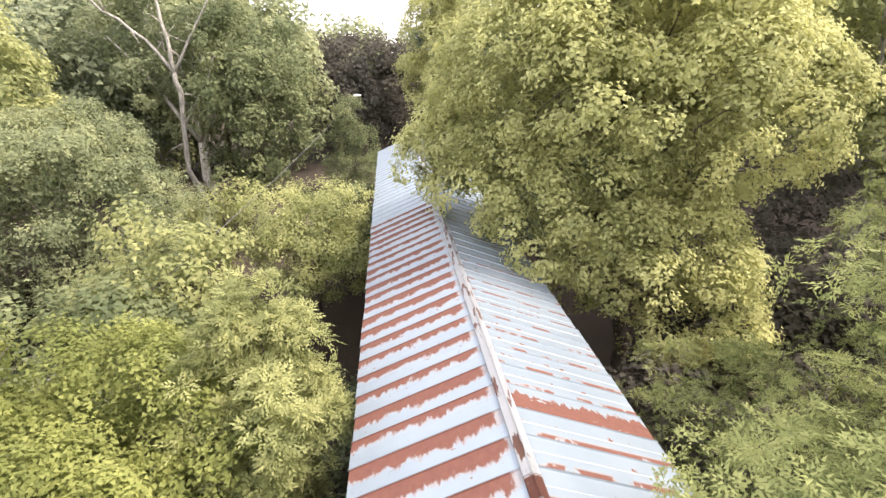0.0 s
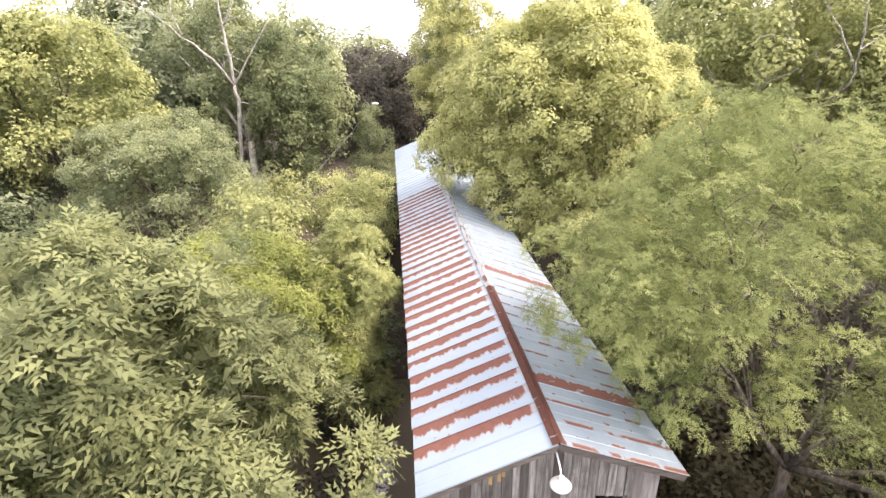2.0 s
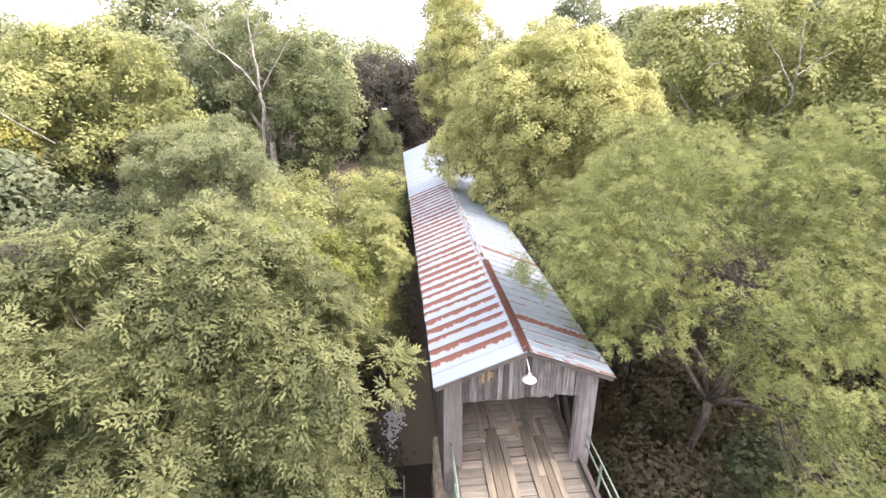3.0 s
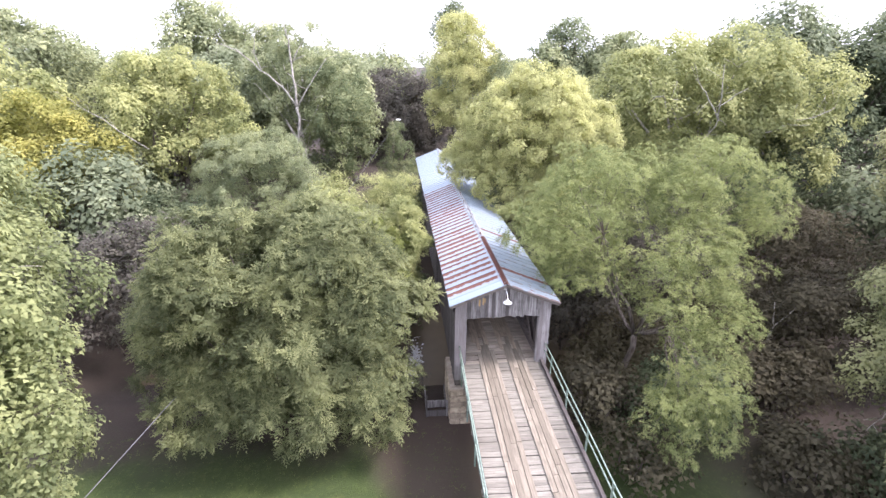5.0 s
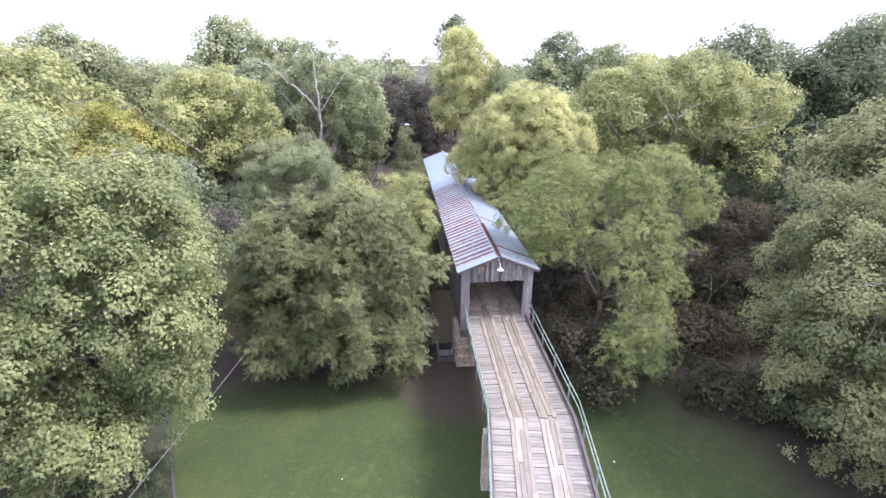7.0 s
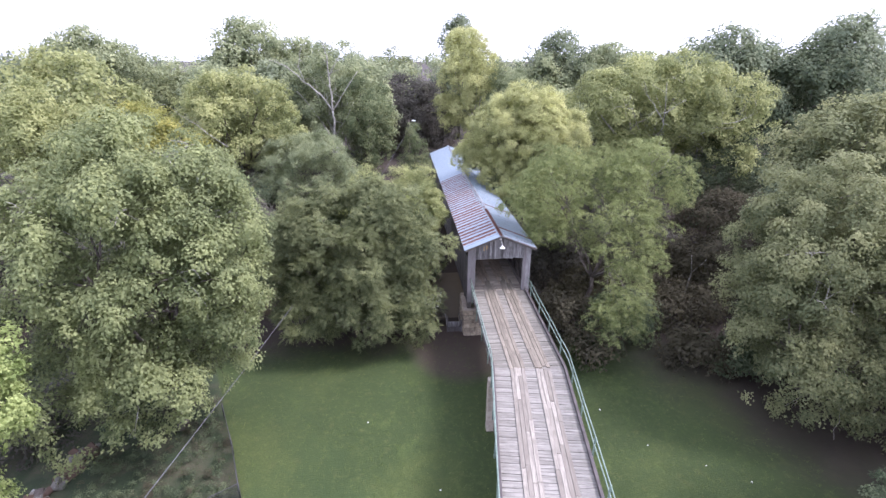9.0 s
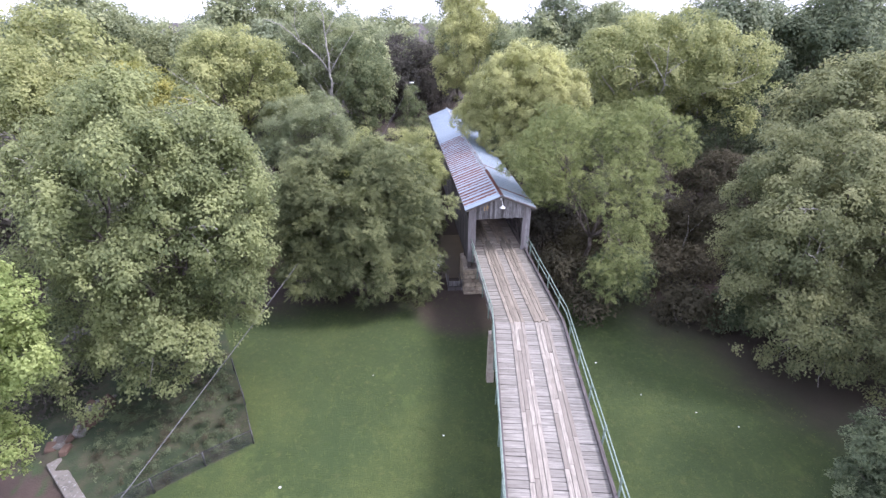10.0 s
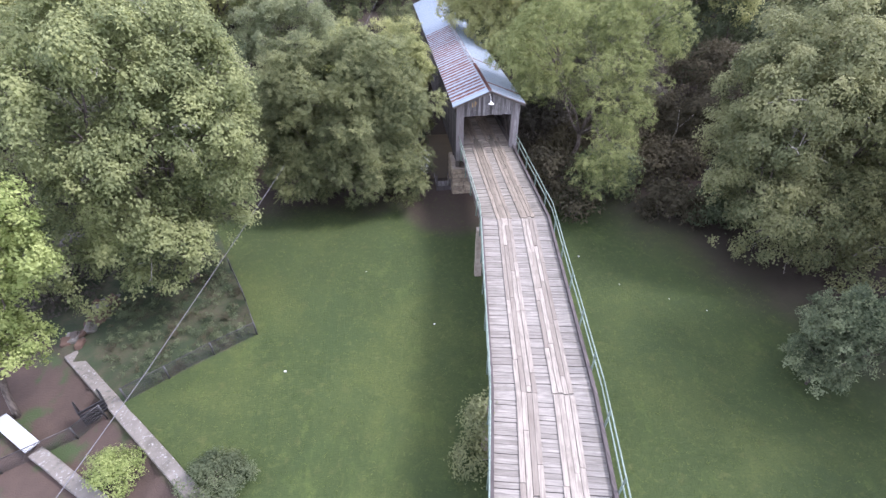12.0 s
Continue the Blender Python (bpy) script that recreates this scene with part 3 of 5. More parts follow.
def blob(x, y, z, rx, ry, rz, seed, n=7, size=0.55):
    """Lobes scattered over an ellipsoid, for a crown with an uneven outline."""
    rng = np.random.default_rng(seed)
    out = [(x, y, z, rx * 0.66, ry * 0.66, rz * 0.66)]
    for i in range(n):
        a = 2 * math.pi * (i * 0.618 + rng.uniform(0, 0.15))
        e = math.asin(max(-0.75, min(0.98, -0.7 + 1.7 * (i + 0.5) / n)))
        s = size * rng.uniform(0.75, 1.1)
        q = 1 - s * 0.85
        out.append((x + math.cos(a) * math.cos(e) * rx * q, y + math.sin(a) * math.cos(e) * ry * q, z + math.sin(e) * rz * q, rx * s, ry * s, rz * s * 0.85))
    return out


tree("ash_tree", "tall grey-green broadleaf tree standing behind the wire fence", (-20.6, -8.6),
     blob(-20.4, -8.4, 6.4, 5.7, 5.2, 7.2, 1, 24, 0.32) + [(-20.6, -11.4, 0.6, 2.5, 1.8, 2.3), (-23.8, -11.2, 0.2, 2.6, 2.2, 2.4), (-18.6, -7.6, 0.6, 2.0, 2.2, 2.4), (-22.4, -8.6, -0.6, 2.6, 2.4, 2.4)], "fine", "field", 11, 0.35, 0.9, bare=28)
tree("pecan_tree", "dense olive-green tree with star-shaped leaf sprays beside lawn", (-10.5, 2.0),
     blob(-11.0, 1.2, 2.7, 6.4, 4.2, 5.7, 2, 22, 0.31) + [(-7.4, -0.6, -1.4, 2.6, 2.2, 2.0), (-10.6, -1.0, -1.0, 2.6, 2.0, 2.2), (-13.8, -0.4, -0.6, 2.4, 2.2, 2.4), (-16.2, 2.4, 0.6, 2.4, 2.4, 2.8), (-16.0, 3.6, 3.0, 2.4, 2.4, 2.2), (-8.2, 0.7, 5.7, 2.3, 2.1, 2.3), (-6.4, 0.1, 3.2, 1.9, 1.9, 2.5)], "star", "olive", 12, 0.32, 0.9)
tree("young_maple", "low yellow-green tree with thick leaf tufts", (-8.6, 9.0), blob(-8.8, 8.6, 1.9, 4.4, 3.5, 3.7, 3, 16, 0.36), "tufted", "maple", 13, 0.2, 1.1)
tree("walnut_sapling", "slender light green tree with feathery leaves beside bridge", (-4.7, 9.6), blob(-4.75, 9.8, 3.2, 1.3, 1.8, 2.8, 4, 11, 0.36) + [(-5.0, 9.2, 0.0, 1.2, 1.8, 2.0)], "frond", "lime", 14, 0.12)
tree("box_elder", "round yellow-green tree leaning on bridge side wall", (-6.4, 24.0), blob(-6.2, 23.8, 1.2, 2.8, 3.2, 3.4, 5, 9, 0.45), "feather", "lime", 15, 0.18)
tree("willow_tree", "rounded grey-green tree with fine dull leaves", (-18.5, 26.5), blob(-18.6, 25.5, 2.4, 6.0, 5.4, 5.8, 6, 14, 0.4), "feather", "grey", 16, 0.3)
tree("sycamore_tree", "tall pale-barked tree with bare white limbs", (-16.4, 39.5), blob(-18.5, 42.5, 11, 6.5, 3.6, 8.0, 7, 9, 0.36), "mid", "grey", 17, 0.4, 0.7, BARK_PALE,
     boughs=(([(-16.6, 38.6, -0.8), (-17.6, 38.3, 2.8), (-16.8, 38.3, 8.1), (-17.06, 38.3, 9.5)], 0.34, 0.24), ([(-17.06, 38.3, 9.47), (-18.46, 38.3, 11.54), (-20.73, 38.3, 13.54), (-22.92, 38.3, 15.47), (-25.02, 38.3, 16.16)], 0.2, 0.05),
             ([(-17.06, 38.3, 9.47), (-17.11, 38.3, 11.79), (-17.26, 38.3, 14.27), (-17.32, 38.3, 16.65), (-17.63, 38.3, 18.49)], 0.24, 0.06), ([(-17.06, 38.3, 9.47), (-15.18, 38.3, 12.29), (-13.3, 38.3, 14.76)], 0.17, 0.05),
             ([(-17.12, 38.3, 5.95), (-15.11, 38.3, 8.65), (-14.04, 38.3, 10.75)], 0.15, 0.05), ([(-20.7, 38.3, 13.5), (-21.2, 38.3, 15.6), (-20.6, 38.3, 17.8)], 0.09, 0.03), ([(-17.2, 38.3, 14.3), (-15.9, 38.3, 16.2), (-14.8, 38.3, 18.6)], 0.1, 0.03)))
tree("vine_covered_tree", "broad dark green tree draped in creepers", (-12.6, 41), blob(-13.0, 41, 6.0, 3.8, 4.0, 9.0, 8, 9), "mid", "green", 18, 0.3)
tree("hickory_tree", "tall yellow-green tree rising out of woods", (-27.5, 31), blob(-27.3, 29.5, 8.4, 6.6, 5.2, 6.6, 9, 14, 0.36), "mid", "lime", 19, 0.35,
     boughs=(([(-26.55, 22.5, 7.3), (-29.05, 21.5, 9.8), (-31.03, 21.0, 11.6)], 0.07, 0.02),))
tree("poplar_tree", "yellow-green tree with orange turning leaves on top", (-36, 19), blob(-35.8, 24, 5.0, 5.8, 5.0, 6.6, 10, 13, 0.38), "mid", "autumn", 20, 0.3)
tree("ash_tree", "light green tree with thin bare stems in woods", (-43, 19), blob(-43, 19, 5.5, 5.6, 5.0, 8.2, 36, 11, 0.4), "mid", "lime", 35, 0.3)
tree("poplar_tree", "tall yellow-green woodland tree", (-50, 28), blob(-47, 28, 7.5, 8.0, 7.0, 9.5, 21, 9), "far", "lime", 21, 0.4)
tree("sycamore_tree", "large yellow-green tree hanging over the bridge roof", (8.0, 18.5),
     blob(5.8, 17.4, 8.3, 4.6, 4.4, 5.9, 22, 18, 0.34) + [(2.6, 17.6, 9.0, 2.4, 2.4, 2.8), (9.6, 16.6, 8.2, 2.6, 2.6, 2.8), (6.4, 15.6, 3.2, 2.9, 2.4, 2.7), (8.2, 15.8, 2.2, 2.0, 2.0, 2.2), (3.4, 16.6, 5.0, 2.2, 2.2, 2.0),
      (1.5, 18.8, 7.2, 1.7, 1.7, 1.5), (0.2, 19.2, 6.6, 1.3, 1.3, 1.1), (-0.9, 19.2, 6.0, 0.8, 0.8, 0.6), (1.2, 20.4, 6.6, 1.4, 1.4, 1.1), (1.7, 17.4, 6.0, 1.7, 1.8, 1.3)], "broad", "yellow", 22, 0.38, 1.0)
tree("ash_tree", "light green feathery tree leaning over bridge roof", (8.5, 3.0),
     blob(4.4, 2.6, 7.2, 3.1, 3.1, 3.3, 23, 13, 0.38) + blob(12.3, 4.6, 6.6, 4.1, 3.8, 3.9, 24, 15, 0.36) + blob(9.4, 8.4, 6.0, 2.6, 2.6, 3.4, 37, 9, 0.38) + blob(8.0, -4.2, -0.7, 2.2, 1.9, 2.8, 25, 9, 0.42)
     + [(1.7, 2.2, 6.3, 1.3, 2.0, 1.2), (3.7, 1.6, 4.6, 1.1, 1.6, 1.7), (9.6, 1.2, 4.4, 2.6, 2.3, 2.5), (8.6, -1.8, 2.3, 2.1, 2.0, 2.3), (12.8, 2.2, 2.6, 2.2, 2.0, 2.2),
        (4.8, 9.0, 1.7, 1.5, 1.6, 1.9), (6.8, 8.2, 2.4, 1.9, 1.8, 2.0), (4.6, 6.6, 1.9, 1.4, 1.7, 1.9), (6.6, 5.6, 2.6, 1.9, 1.9, 2.0), (6.9, 0.2, 4.0, 1.8, 1.6, 1.8), (10.4, -0.8, 1.7, 1.9, 1.7, 2.2)], "near", "ash", 23, 0.22, 1.0)
tree("elm_tree", "tall dull green tree at edge of the lawn", (19.5, -7.5),
     blob(19.6, -7.8, 3.6, 7.0, 5.4, 7.4, 26, 24, 0.31) + [(14.8, -10.6, 0.0, 2.6, 2.2, 2.4), (18.0, -11.4, -1.0, 3.0, 2.2, 2.4), (22.0, -11.0, 0.0, 3.0, 2.4, 2.8), (20.5, -13.6, -1.9, 2.8, 2.0, 2.0), (24.5, -13.5, -0.8, 3.2, 2.4, 3.0)], "fine", "elm", 24, 0.35, 0.85, bare=28,
     boughs=(([(16.8, -10, 6.0), (14.9, -12.0, 4.7), (13.7, -12.6, 5.3)], 0.07, 0.02), ([(18, -10, 0.5), (18.0, -12.4, -0.5), (16.6, -13.2, -1.4)], 0.05, 0.02)))
tree("oak_tree", "wide yellow-green tree with grey bare boughs showing", (23, 25), blob(22.0, 22.0, 9.6, 7.6, 5.6, 6.8, 27, 16, 0.34) + [(16.8, 20.0, 12.4, 3.6, 3.4, 3.4), (14.0, 20.6, 11.2, 2.8, 2.8, 3.0), (23.4, 20.6, 13.2, 3.8, 3.4, 3.4), (28.4, 19.6, 11.8, 3.4, 3.2, 2.8), (31.4, 18.6, 11.0, 2.5, 2.4, 1.9), (28.6, 18.8, 7.0, 2.6, 2.4, 3.0)], "mid", "lime", 25, 0.45, 0.95, BARK_PALE,
     boughs=(([(20.5, 20.5, 7.0), (19.57, 16.0, 9.74), (19.55, 16.0, 11.29), (21.52, 16.0, 12.6)], 0.11, 0.03), ([(19.65, 16.0, 10.78), (19.27, 16.0, 14.31)], 0.08, 0.025), ([(19.75, 16.0, 10.26), (18.21, 16.0, 12.3), (17.23, 16.0, 13.28)], 0.08, 0.025),
             ([(18.5, 20.0, 10.5), (16.05, 16.0, 11.69), (14.76, 16.0, 12.04), (13.86, 16.0, 11.59)], 0.08, 0.025), ([(22.5, 20.0, 8.0), (23.85, 15.8, 9.38), (25.79, 15.8, 10.16), (27.75, 15.8, 10.57), (28.87, 15.8, 11.19)], 0.09, 0.03)))
tree("oak_tree", "tall dark green woodland tree", (46, 32), blob(46, 32, 8.0, 10, 8, 9.5, 28, 9), "far", "dark", 26, 0.4)
tree("hackberry_tree", "dull green tree standing in shaded thicket", (28.6, 4.0), blob(30.5, 3.6, 8.6, 6.0, 5.2, 5.4, 29, 16, 0.36), "mid", "elm", 27, 0.35)
tree("poplar_tree", "tall yellow-green tree behind the far bridge end", (6.0, 57), [(3.0, 57, 18.0, 2.6, 2.4, 3.2), (6.0, 56, 15.8, 2.8, 2.6, 3.2), (2.2, 56, 13.2, 3.0, 2.8, 3.4), (7.6, 57, 11.6, 3.2, 3.0, 3.6), (4.4, 55, 10.2, 3.4, 3.0, 3.8), (1.8, 57, 7.0, 2.8, 2.8, 3.6), (6.6, 56, 6.2, 3.2, 2.8, 3.6)], "mid", "yellow", 28, 0.3, 1.25, BARK_PALE)
tree("sycamore_tree", "pale grey-green tree in woods behind bridge", (11, 52), blob(11, 52, 7.5, 4.6, 4.4, 8.0, 31, 8), "mid", "grey", 29, 0.3)
tree("cedar_tree", "small dark green conifer beside far bridge end", (-5.6, 42), [(-5.6, 42, 0.8, 2.2, 2.2, 2.0), (-5.6, 42, 3.2, 1.6, 1.6, 1.9), (-5.6, 42, 5.2, 0.9, 0.9, 1.7)], "feather", "green", 30, 0.12)
tree("yard_tree", "bright yellow-green tree beside the concrete wall", (-26.9, -17.6), blob(-24.5, -17.2, 5.6, 2.9, 2.7, 4.0, 32, 11, 0.40) + blob(-26.6, -17.2, 0.0, 2.5, 2.4, 3.6, 38, 9, 0.42), "broad", "fresh", 31, 0.16, 0.9)
SHOOTS = [(13.4 + (0.2 + 0.085 * a) * math.cos(a * 2.4), -20.4 + (0.2 + 0.08 * a) * math.sin(a * 2.4), -0.3 + 1.1 * math.sin(a * 1.7) ** 2 - 0.075 * a, 0.20, 0.20, 1.45) for a in range(22)]
tree("shrub", "loose grey-green shrub with upright shoots on lawn", (13.3, -20.5), blob(13.4, -20.4, -2.7, 1.45, 1.4, 1.35, 33, 13, 0.30) + SHOOTS, "shoot", "shade", 32, 0.07, 0.8, category="shrub")
tree("shrub", "small yellow-green bush at foot of concrete wall", (-19.9, -21.9), blob(-19.9, -21.9, -3.9, 0.62, 0.62, 0.75, 34, 6, 0.6), "small", "fresh", 33, 0.05, 1.5, category="shrub")
tree("shrub", "low grey-green weeds beside concrete wall", (-15.7, -22.4), blob(-15.5, -22.6, -4.1, 1.5, 1.2, 0.7, 35, 6), "small", "dark", 34, 0.04, 1.0, category="shrub")

# undergrowth along the edge of the woods; deep and some brown ones paint shaded gaps
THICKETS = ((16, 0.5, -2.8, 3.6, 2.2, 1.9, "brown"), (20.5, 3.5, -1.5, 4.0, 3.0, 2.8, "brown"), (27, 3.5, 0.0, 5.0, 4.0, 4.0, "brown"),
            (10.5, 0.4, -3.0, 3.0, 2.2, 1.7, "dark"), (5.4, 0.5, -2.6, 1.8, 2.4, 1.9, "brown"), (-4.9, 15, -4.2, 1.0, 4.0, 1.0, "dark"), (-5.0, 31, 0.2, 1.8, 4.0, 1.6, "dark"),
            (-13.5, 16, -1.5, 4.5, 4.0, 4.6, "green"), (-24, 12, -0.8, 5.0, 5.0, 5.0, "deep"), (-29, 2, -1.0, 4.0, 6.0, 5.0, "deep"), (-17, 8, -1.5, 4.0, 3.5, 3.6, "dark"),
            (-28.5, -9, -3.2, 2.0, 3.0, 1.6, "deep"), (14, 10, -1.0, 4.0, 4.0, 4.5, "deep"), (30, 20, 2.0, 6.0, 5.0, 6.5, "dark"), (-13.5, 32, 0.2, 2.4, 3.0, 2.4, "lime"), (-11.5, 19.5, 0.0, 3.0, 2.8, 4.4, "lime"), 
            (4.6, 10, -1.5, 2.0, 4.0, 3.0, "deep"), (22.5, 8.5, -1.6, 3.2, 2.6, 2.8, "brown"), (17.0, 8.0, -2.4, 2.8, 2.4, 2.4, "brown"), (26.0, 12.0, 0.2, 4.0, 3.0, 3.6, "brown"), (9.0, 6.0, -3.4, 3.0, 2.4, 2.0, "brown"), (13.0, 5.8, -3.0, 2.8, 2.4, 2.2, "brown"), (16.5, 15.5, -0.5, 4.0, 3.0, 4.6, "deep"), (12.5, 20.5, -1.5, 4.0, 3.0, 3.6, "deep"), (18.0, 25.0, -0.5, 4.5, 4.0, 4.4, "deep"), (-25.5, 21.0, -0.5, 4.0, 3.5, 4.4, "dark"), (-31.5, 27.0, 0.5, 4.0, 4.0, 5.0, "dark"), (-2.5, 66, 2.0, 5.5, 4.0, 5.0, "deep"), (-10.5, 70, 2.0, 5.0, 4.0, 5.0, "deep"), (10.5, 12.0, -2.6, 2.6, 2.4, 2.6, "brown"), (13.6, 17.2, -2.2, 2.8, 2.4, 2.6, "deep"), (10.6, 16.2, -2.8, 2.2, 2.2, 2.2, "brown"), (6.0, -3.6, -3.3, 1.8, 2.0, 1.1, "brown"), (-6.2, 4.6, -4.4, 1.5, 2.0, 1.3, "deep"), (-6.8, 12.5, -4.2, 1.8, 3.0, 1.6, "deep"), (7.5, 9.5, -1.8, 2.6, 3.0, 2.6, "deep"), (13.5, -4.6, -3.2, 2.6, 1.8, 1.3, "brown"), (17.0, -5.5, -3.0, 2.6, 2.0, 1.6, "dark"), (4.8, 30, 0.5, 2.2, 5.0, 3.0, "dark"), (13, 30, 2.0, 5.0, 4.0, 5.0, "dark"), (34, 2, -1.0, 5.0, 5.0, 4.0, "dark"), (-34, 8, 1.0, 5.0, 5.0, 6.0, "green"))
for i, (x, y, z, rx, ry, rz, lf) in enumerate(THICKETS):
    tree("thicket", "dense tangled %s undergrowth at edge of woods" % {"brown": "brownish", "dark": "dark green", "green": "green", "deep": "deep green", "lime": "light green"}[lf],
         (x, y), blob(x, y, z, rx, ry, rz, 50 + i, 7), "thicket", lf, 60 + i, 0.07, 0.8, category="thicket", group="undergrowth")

# woodland trees behind the creek; the last two, out of view, added to shade the lawn
WOODLAND = ((-14.0, 53, 4.6, 11.4, "green"), (-24, 51, 5.0, 7.5, "olive"), (-34, 44, 6.5, 10.2, "green"), (-27, 46, 6.0, 10.8, "dark"), (-44, 48, 7.0, 10.0, "olive"), (-9.5, 60, 5.0, 8.0, "deep"), (-21, 58, 6.5, 11.0, "green"), (-2.5, 70, 5.5, 8.0, "deep"),
            (-8.5, 76, 6.0, 8.5, "deep"), (4, 76, 6.0, 9.5, "dark"), (17, 44, 5.5, 8.0, "green"), (26, 46, 6.5, 10.0, "olive"), (36, 46, 6.5, 10.0, "dark"), (20, 62, 6.0, 11.2, "green"),
            (32, 62, 7.0, 11.2, "dark"), (48, 50, 7.0, 11.0, "green"), (58, 38, 7.0, 11.0, "dark"), (-58, 44, 7.0, 9.0, "green"), (-36, 62, 7.0, 11.0, "dark"), (12, 38, 4.5, 7.0, "olive"),
            (56, 18, 7.0, 8.0, "dark"), (-52, 12, 7.0, 8.0, "green"), (46, 8, 6.0, 7.0, "dark"), (-30, 20, 4.5, 6.5, "dark"), (-40, 2, 5.5, 7.0, "deep"), (-42, -10, 5.5, 6.5, "dark"), (30, -8, 5.5, 7.0, "green"), (37, 14, 5.5, 6.4, "dark"), (24.5, -20.5, 6.5, 11.2, "green"), (23.5, -31, 6.5, 11.2, "dark"),
)
# taller trees that stand out on the skyline: x, y, top, spread, height of crown, leaf
TALL = ((-33.2, 57.5, 22.2, 6.4, 6.5, "green"), (-25.5, 60, 19.6, 5.0, 5.5, "green"), (4.6, 75, 24.2, 3.3, 6.0, "dark"), (21.9, 64, 21.0, 4.8, 5.2, "dark"), (34.8, 33, 19.8, 4.8, 6.0, "dark"), (42.0, 36, 18.2, 4.6, 5.5, "dark"),
        (52.7, 34, 21.4, 4.6, 6.0, "dark"), (-62, 62, 20.6, 8.0, 7.0, "green"), (30.0, 58, 18.8, 5.0, 5.0, "green"))
# dark and green woodland trees take the leaf colours paled for haze
HAZED_WOODS = {"dark": "wood", "green": "crest"}
TONES = {"dark": "dark green", "green": "mid green", "deep": "deep green shaded", "olive": "olive green"}
for i, (x, y, r, h, lf) in enumerate(WOODLAND):
    h *= 0.82 if y > 40 else 1.0
    z = float(ground_height(x, y)) + h * 0.92
    tree("woodland_tree", "%s broadleaf tree standing in the woods" % TONES[lf],
         (x, y), blob(x, y, z, r, r, h * 0.95, 150 + i, 10, 0.44), "far", HAZED_WOODS.get(lf, lf), 160 + i, 0.3, group="woodland trees")
for i, (x, y, top, r, rz, lf) in enumerate(TALL):
    tree("woodland_tree", "tall %s broadleaf tree rising above the woods" % TONES[lf], (x, y), blob(x, y, top - rz, r, r, rz, 250 + i, 12, 0.40), "far", HAZED_WOODS[lf], 260 + i, 0.35, 1.2, group="woodland trees")


def far_woods():
    """Woods out to the skyline, too many to count."""
    rng = np.random.default_rng(77)
    V, F, T, base = {}, {}, {}, {}
    count = 0
    while count < 170:
        x, y = rng.uniform(-210, 210), rng.uniform(-10, 230)
        if y < 74 and abs(x) < 62:
            continue
        if y < 60 and abs(x) > 130 or abs(x) > y + 70:
            continue
        count += 1
        tone = str(rng.choice(["wood", "crest", "dark", "lime", "olive"], p=[0.34, 0.30, 0.12, 0.10, 0.14]))
        h = rng.uniform(7.4, 9.4) + (0.8 if rng.random() < 0.15 else 0) + 0.006 * max(0.0, y - 80)
        r = rng.uniform(5.0, 8.0)
        z = float(ground_height(x, y)) + h * 0.92
        lobes = blob(x, y, z, r, r, h * 0.95, int(rng.integers(1e6)), 6)
        v, f, t = leaf_cloud(rng, lobes, STYLES["skyline"], 0.5)
        for store, val in ((V, v), (F, f + base.get(tone, 0)), (T, t)):
            store.setdefault(tone, []).append(val)
        base[tone] = base.get(tone, 0) + len(v)
    woods = empty("far_woods", "continuous mixed green woodland reaching the skyline", "woods", kind="stuff")
    for tone in V:
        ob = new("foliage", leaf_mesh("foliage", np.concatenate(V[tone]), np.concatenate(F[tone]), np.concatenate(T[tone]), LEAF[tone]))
        ob.parent = woods


far_woods()


# ---------------------------------------------------------------- covered bridge
BRIDGE_LEN, SWAY = 37.6, -0.020          # the far end drifts to the west by SWAY per metre
EAVE_X, EAVE_Z, RIDGE_Z = 2.68, 3.50, 4.58
SLOPE = math.hypot(EAVE_X, RIDGE_Z - EAVE_Z)
PITCH = math.atan2(RIDGE_Z - EAVE_Z, EAVE_X)
rnd = random.Random(5)


def sway(y):
    return SWAY * max(y, 0.0)


covered_bridge = empty("covered_bridge", "old weathered grey timber covered bridge with rust-streaked tin roof", "covered bridge")


def sheet_mesh(name, material):
    """A crimped tin sheet: x across, y up the slope."""
    prof = [(0.0, 0.0), (0.014, 0.022), (0.028, 0.0), (0.30, 0.0), (0.312, 0.006), (0.324, 0.0), (0.61, 0.0), (0.624, 0.022), (0.638, 0.0)]
    bm = bmesh.new()
    rows = []
    for y, dz in ((0.0, 0.0), (SLOPE, 0.0)):
        rows.append(([bm.verts.new((x, y, z + dz)) for x, z in prof], [bm.verts.new((x, y, z + dz - 0.005)) for x, z in prof]))
    (a, a2), (b, b2) = rows
    n = len(prof)
    for i in range(n - 1):
        bm.faces.new((a[i], a[i + 1], b[i + 1], b[i]))
        bm.faces.new((a2[i + 1], a2[i], b2[i], b2[i + 1]))
        bm.faces.new((a2[i], a2[i + 1], a[i + 1], a[i]))
    me = bpy.data.meshes.new(name)
    bm.to_mesh(me)
    bm.free()
    me.materials.append(material)
    return me


roof_left = empty("roof", "", "")
roof_right = empty("roof", "", "")
for r in (roof_left, roof_right):
    r.parent = covered_bridge
SHEETS = {k: sheet_mesh("roof_sheet", m) for k, m in (("rust", TIN_RUST), ("spot", TIN_SPOT), ("full", TIN_FULL), ("plain", TIN_PLAIN))}
PACE = 0.625
n_sheets = int((BRIDGE_LEN + 0.9) / PACE)
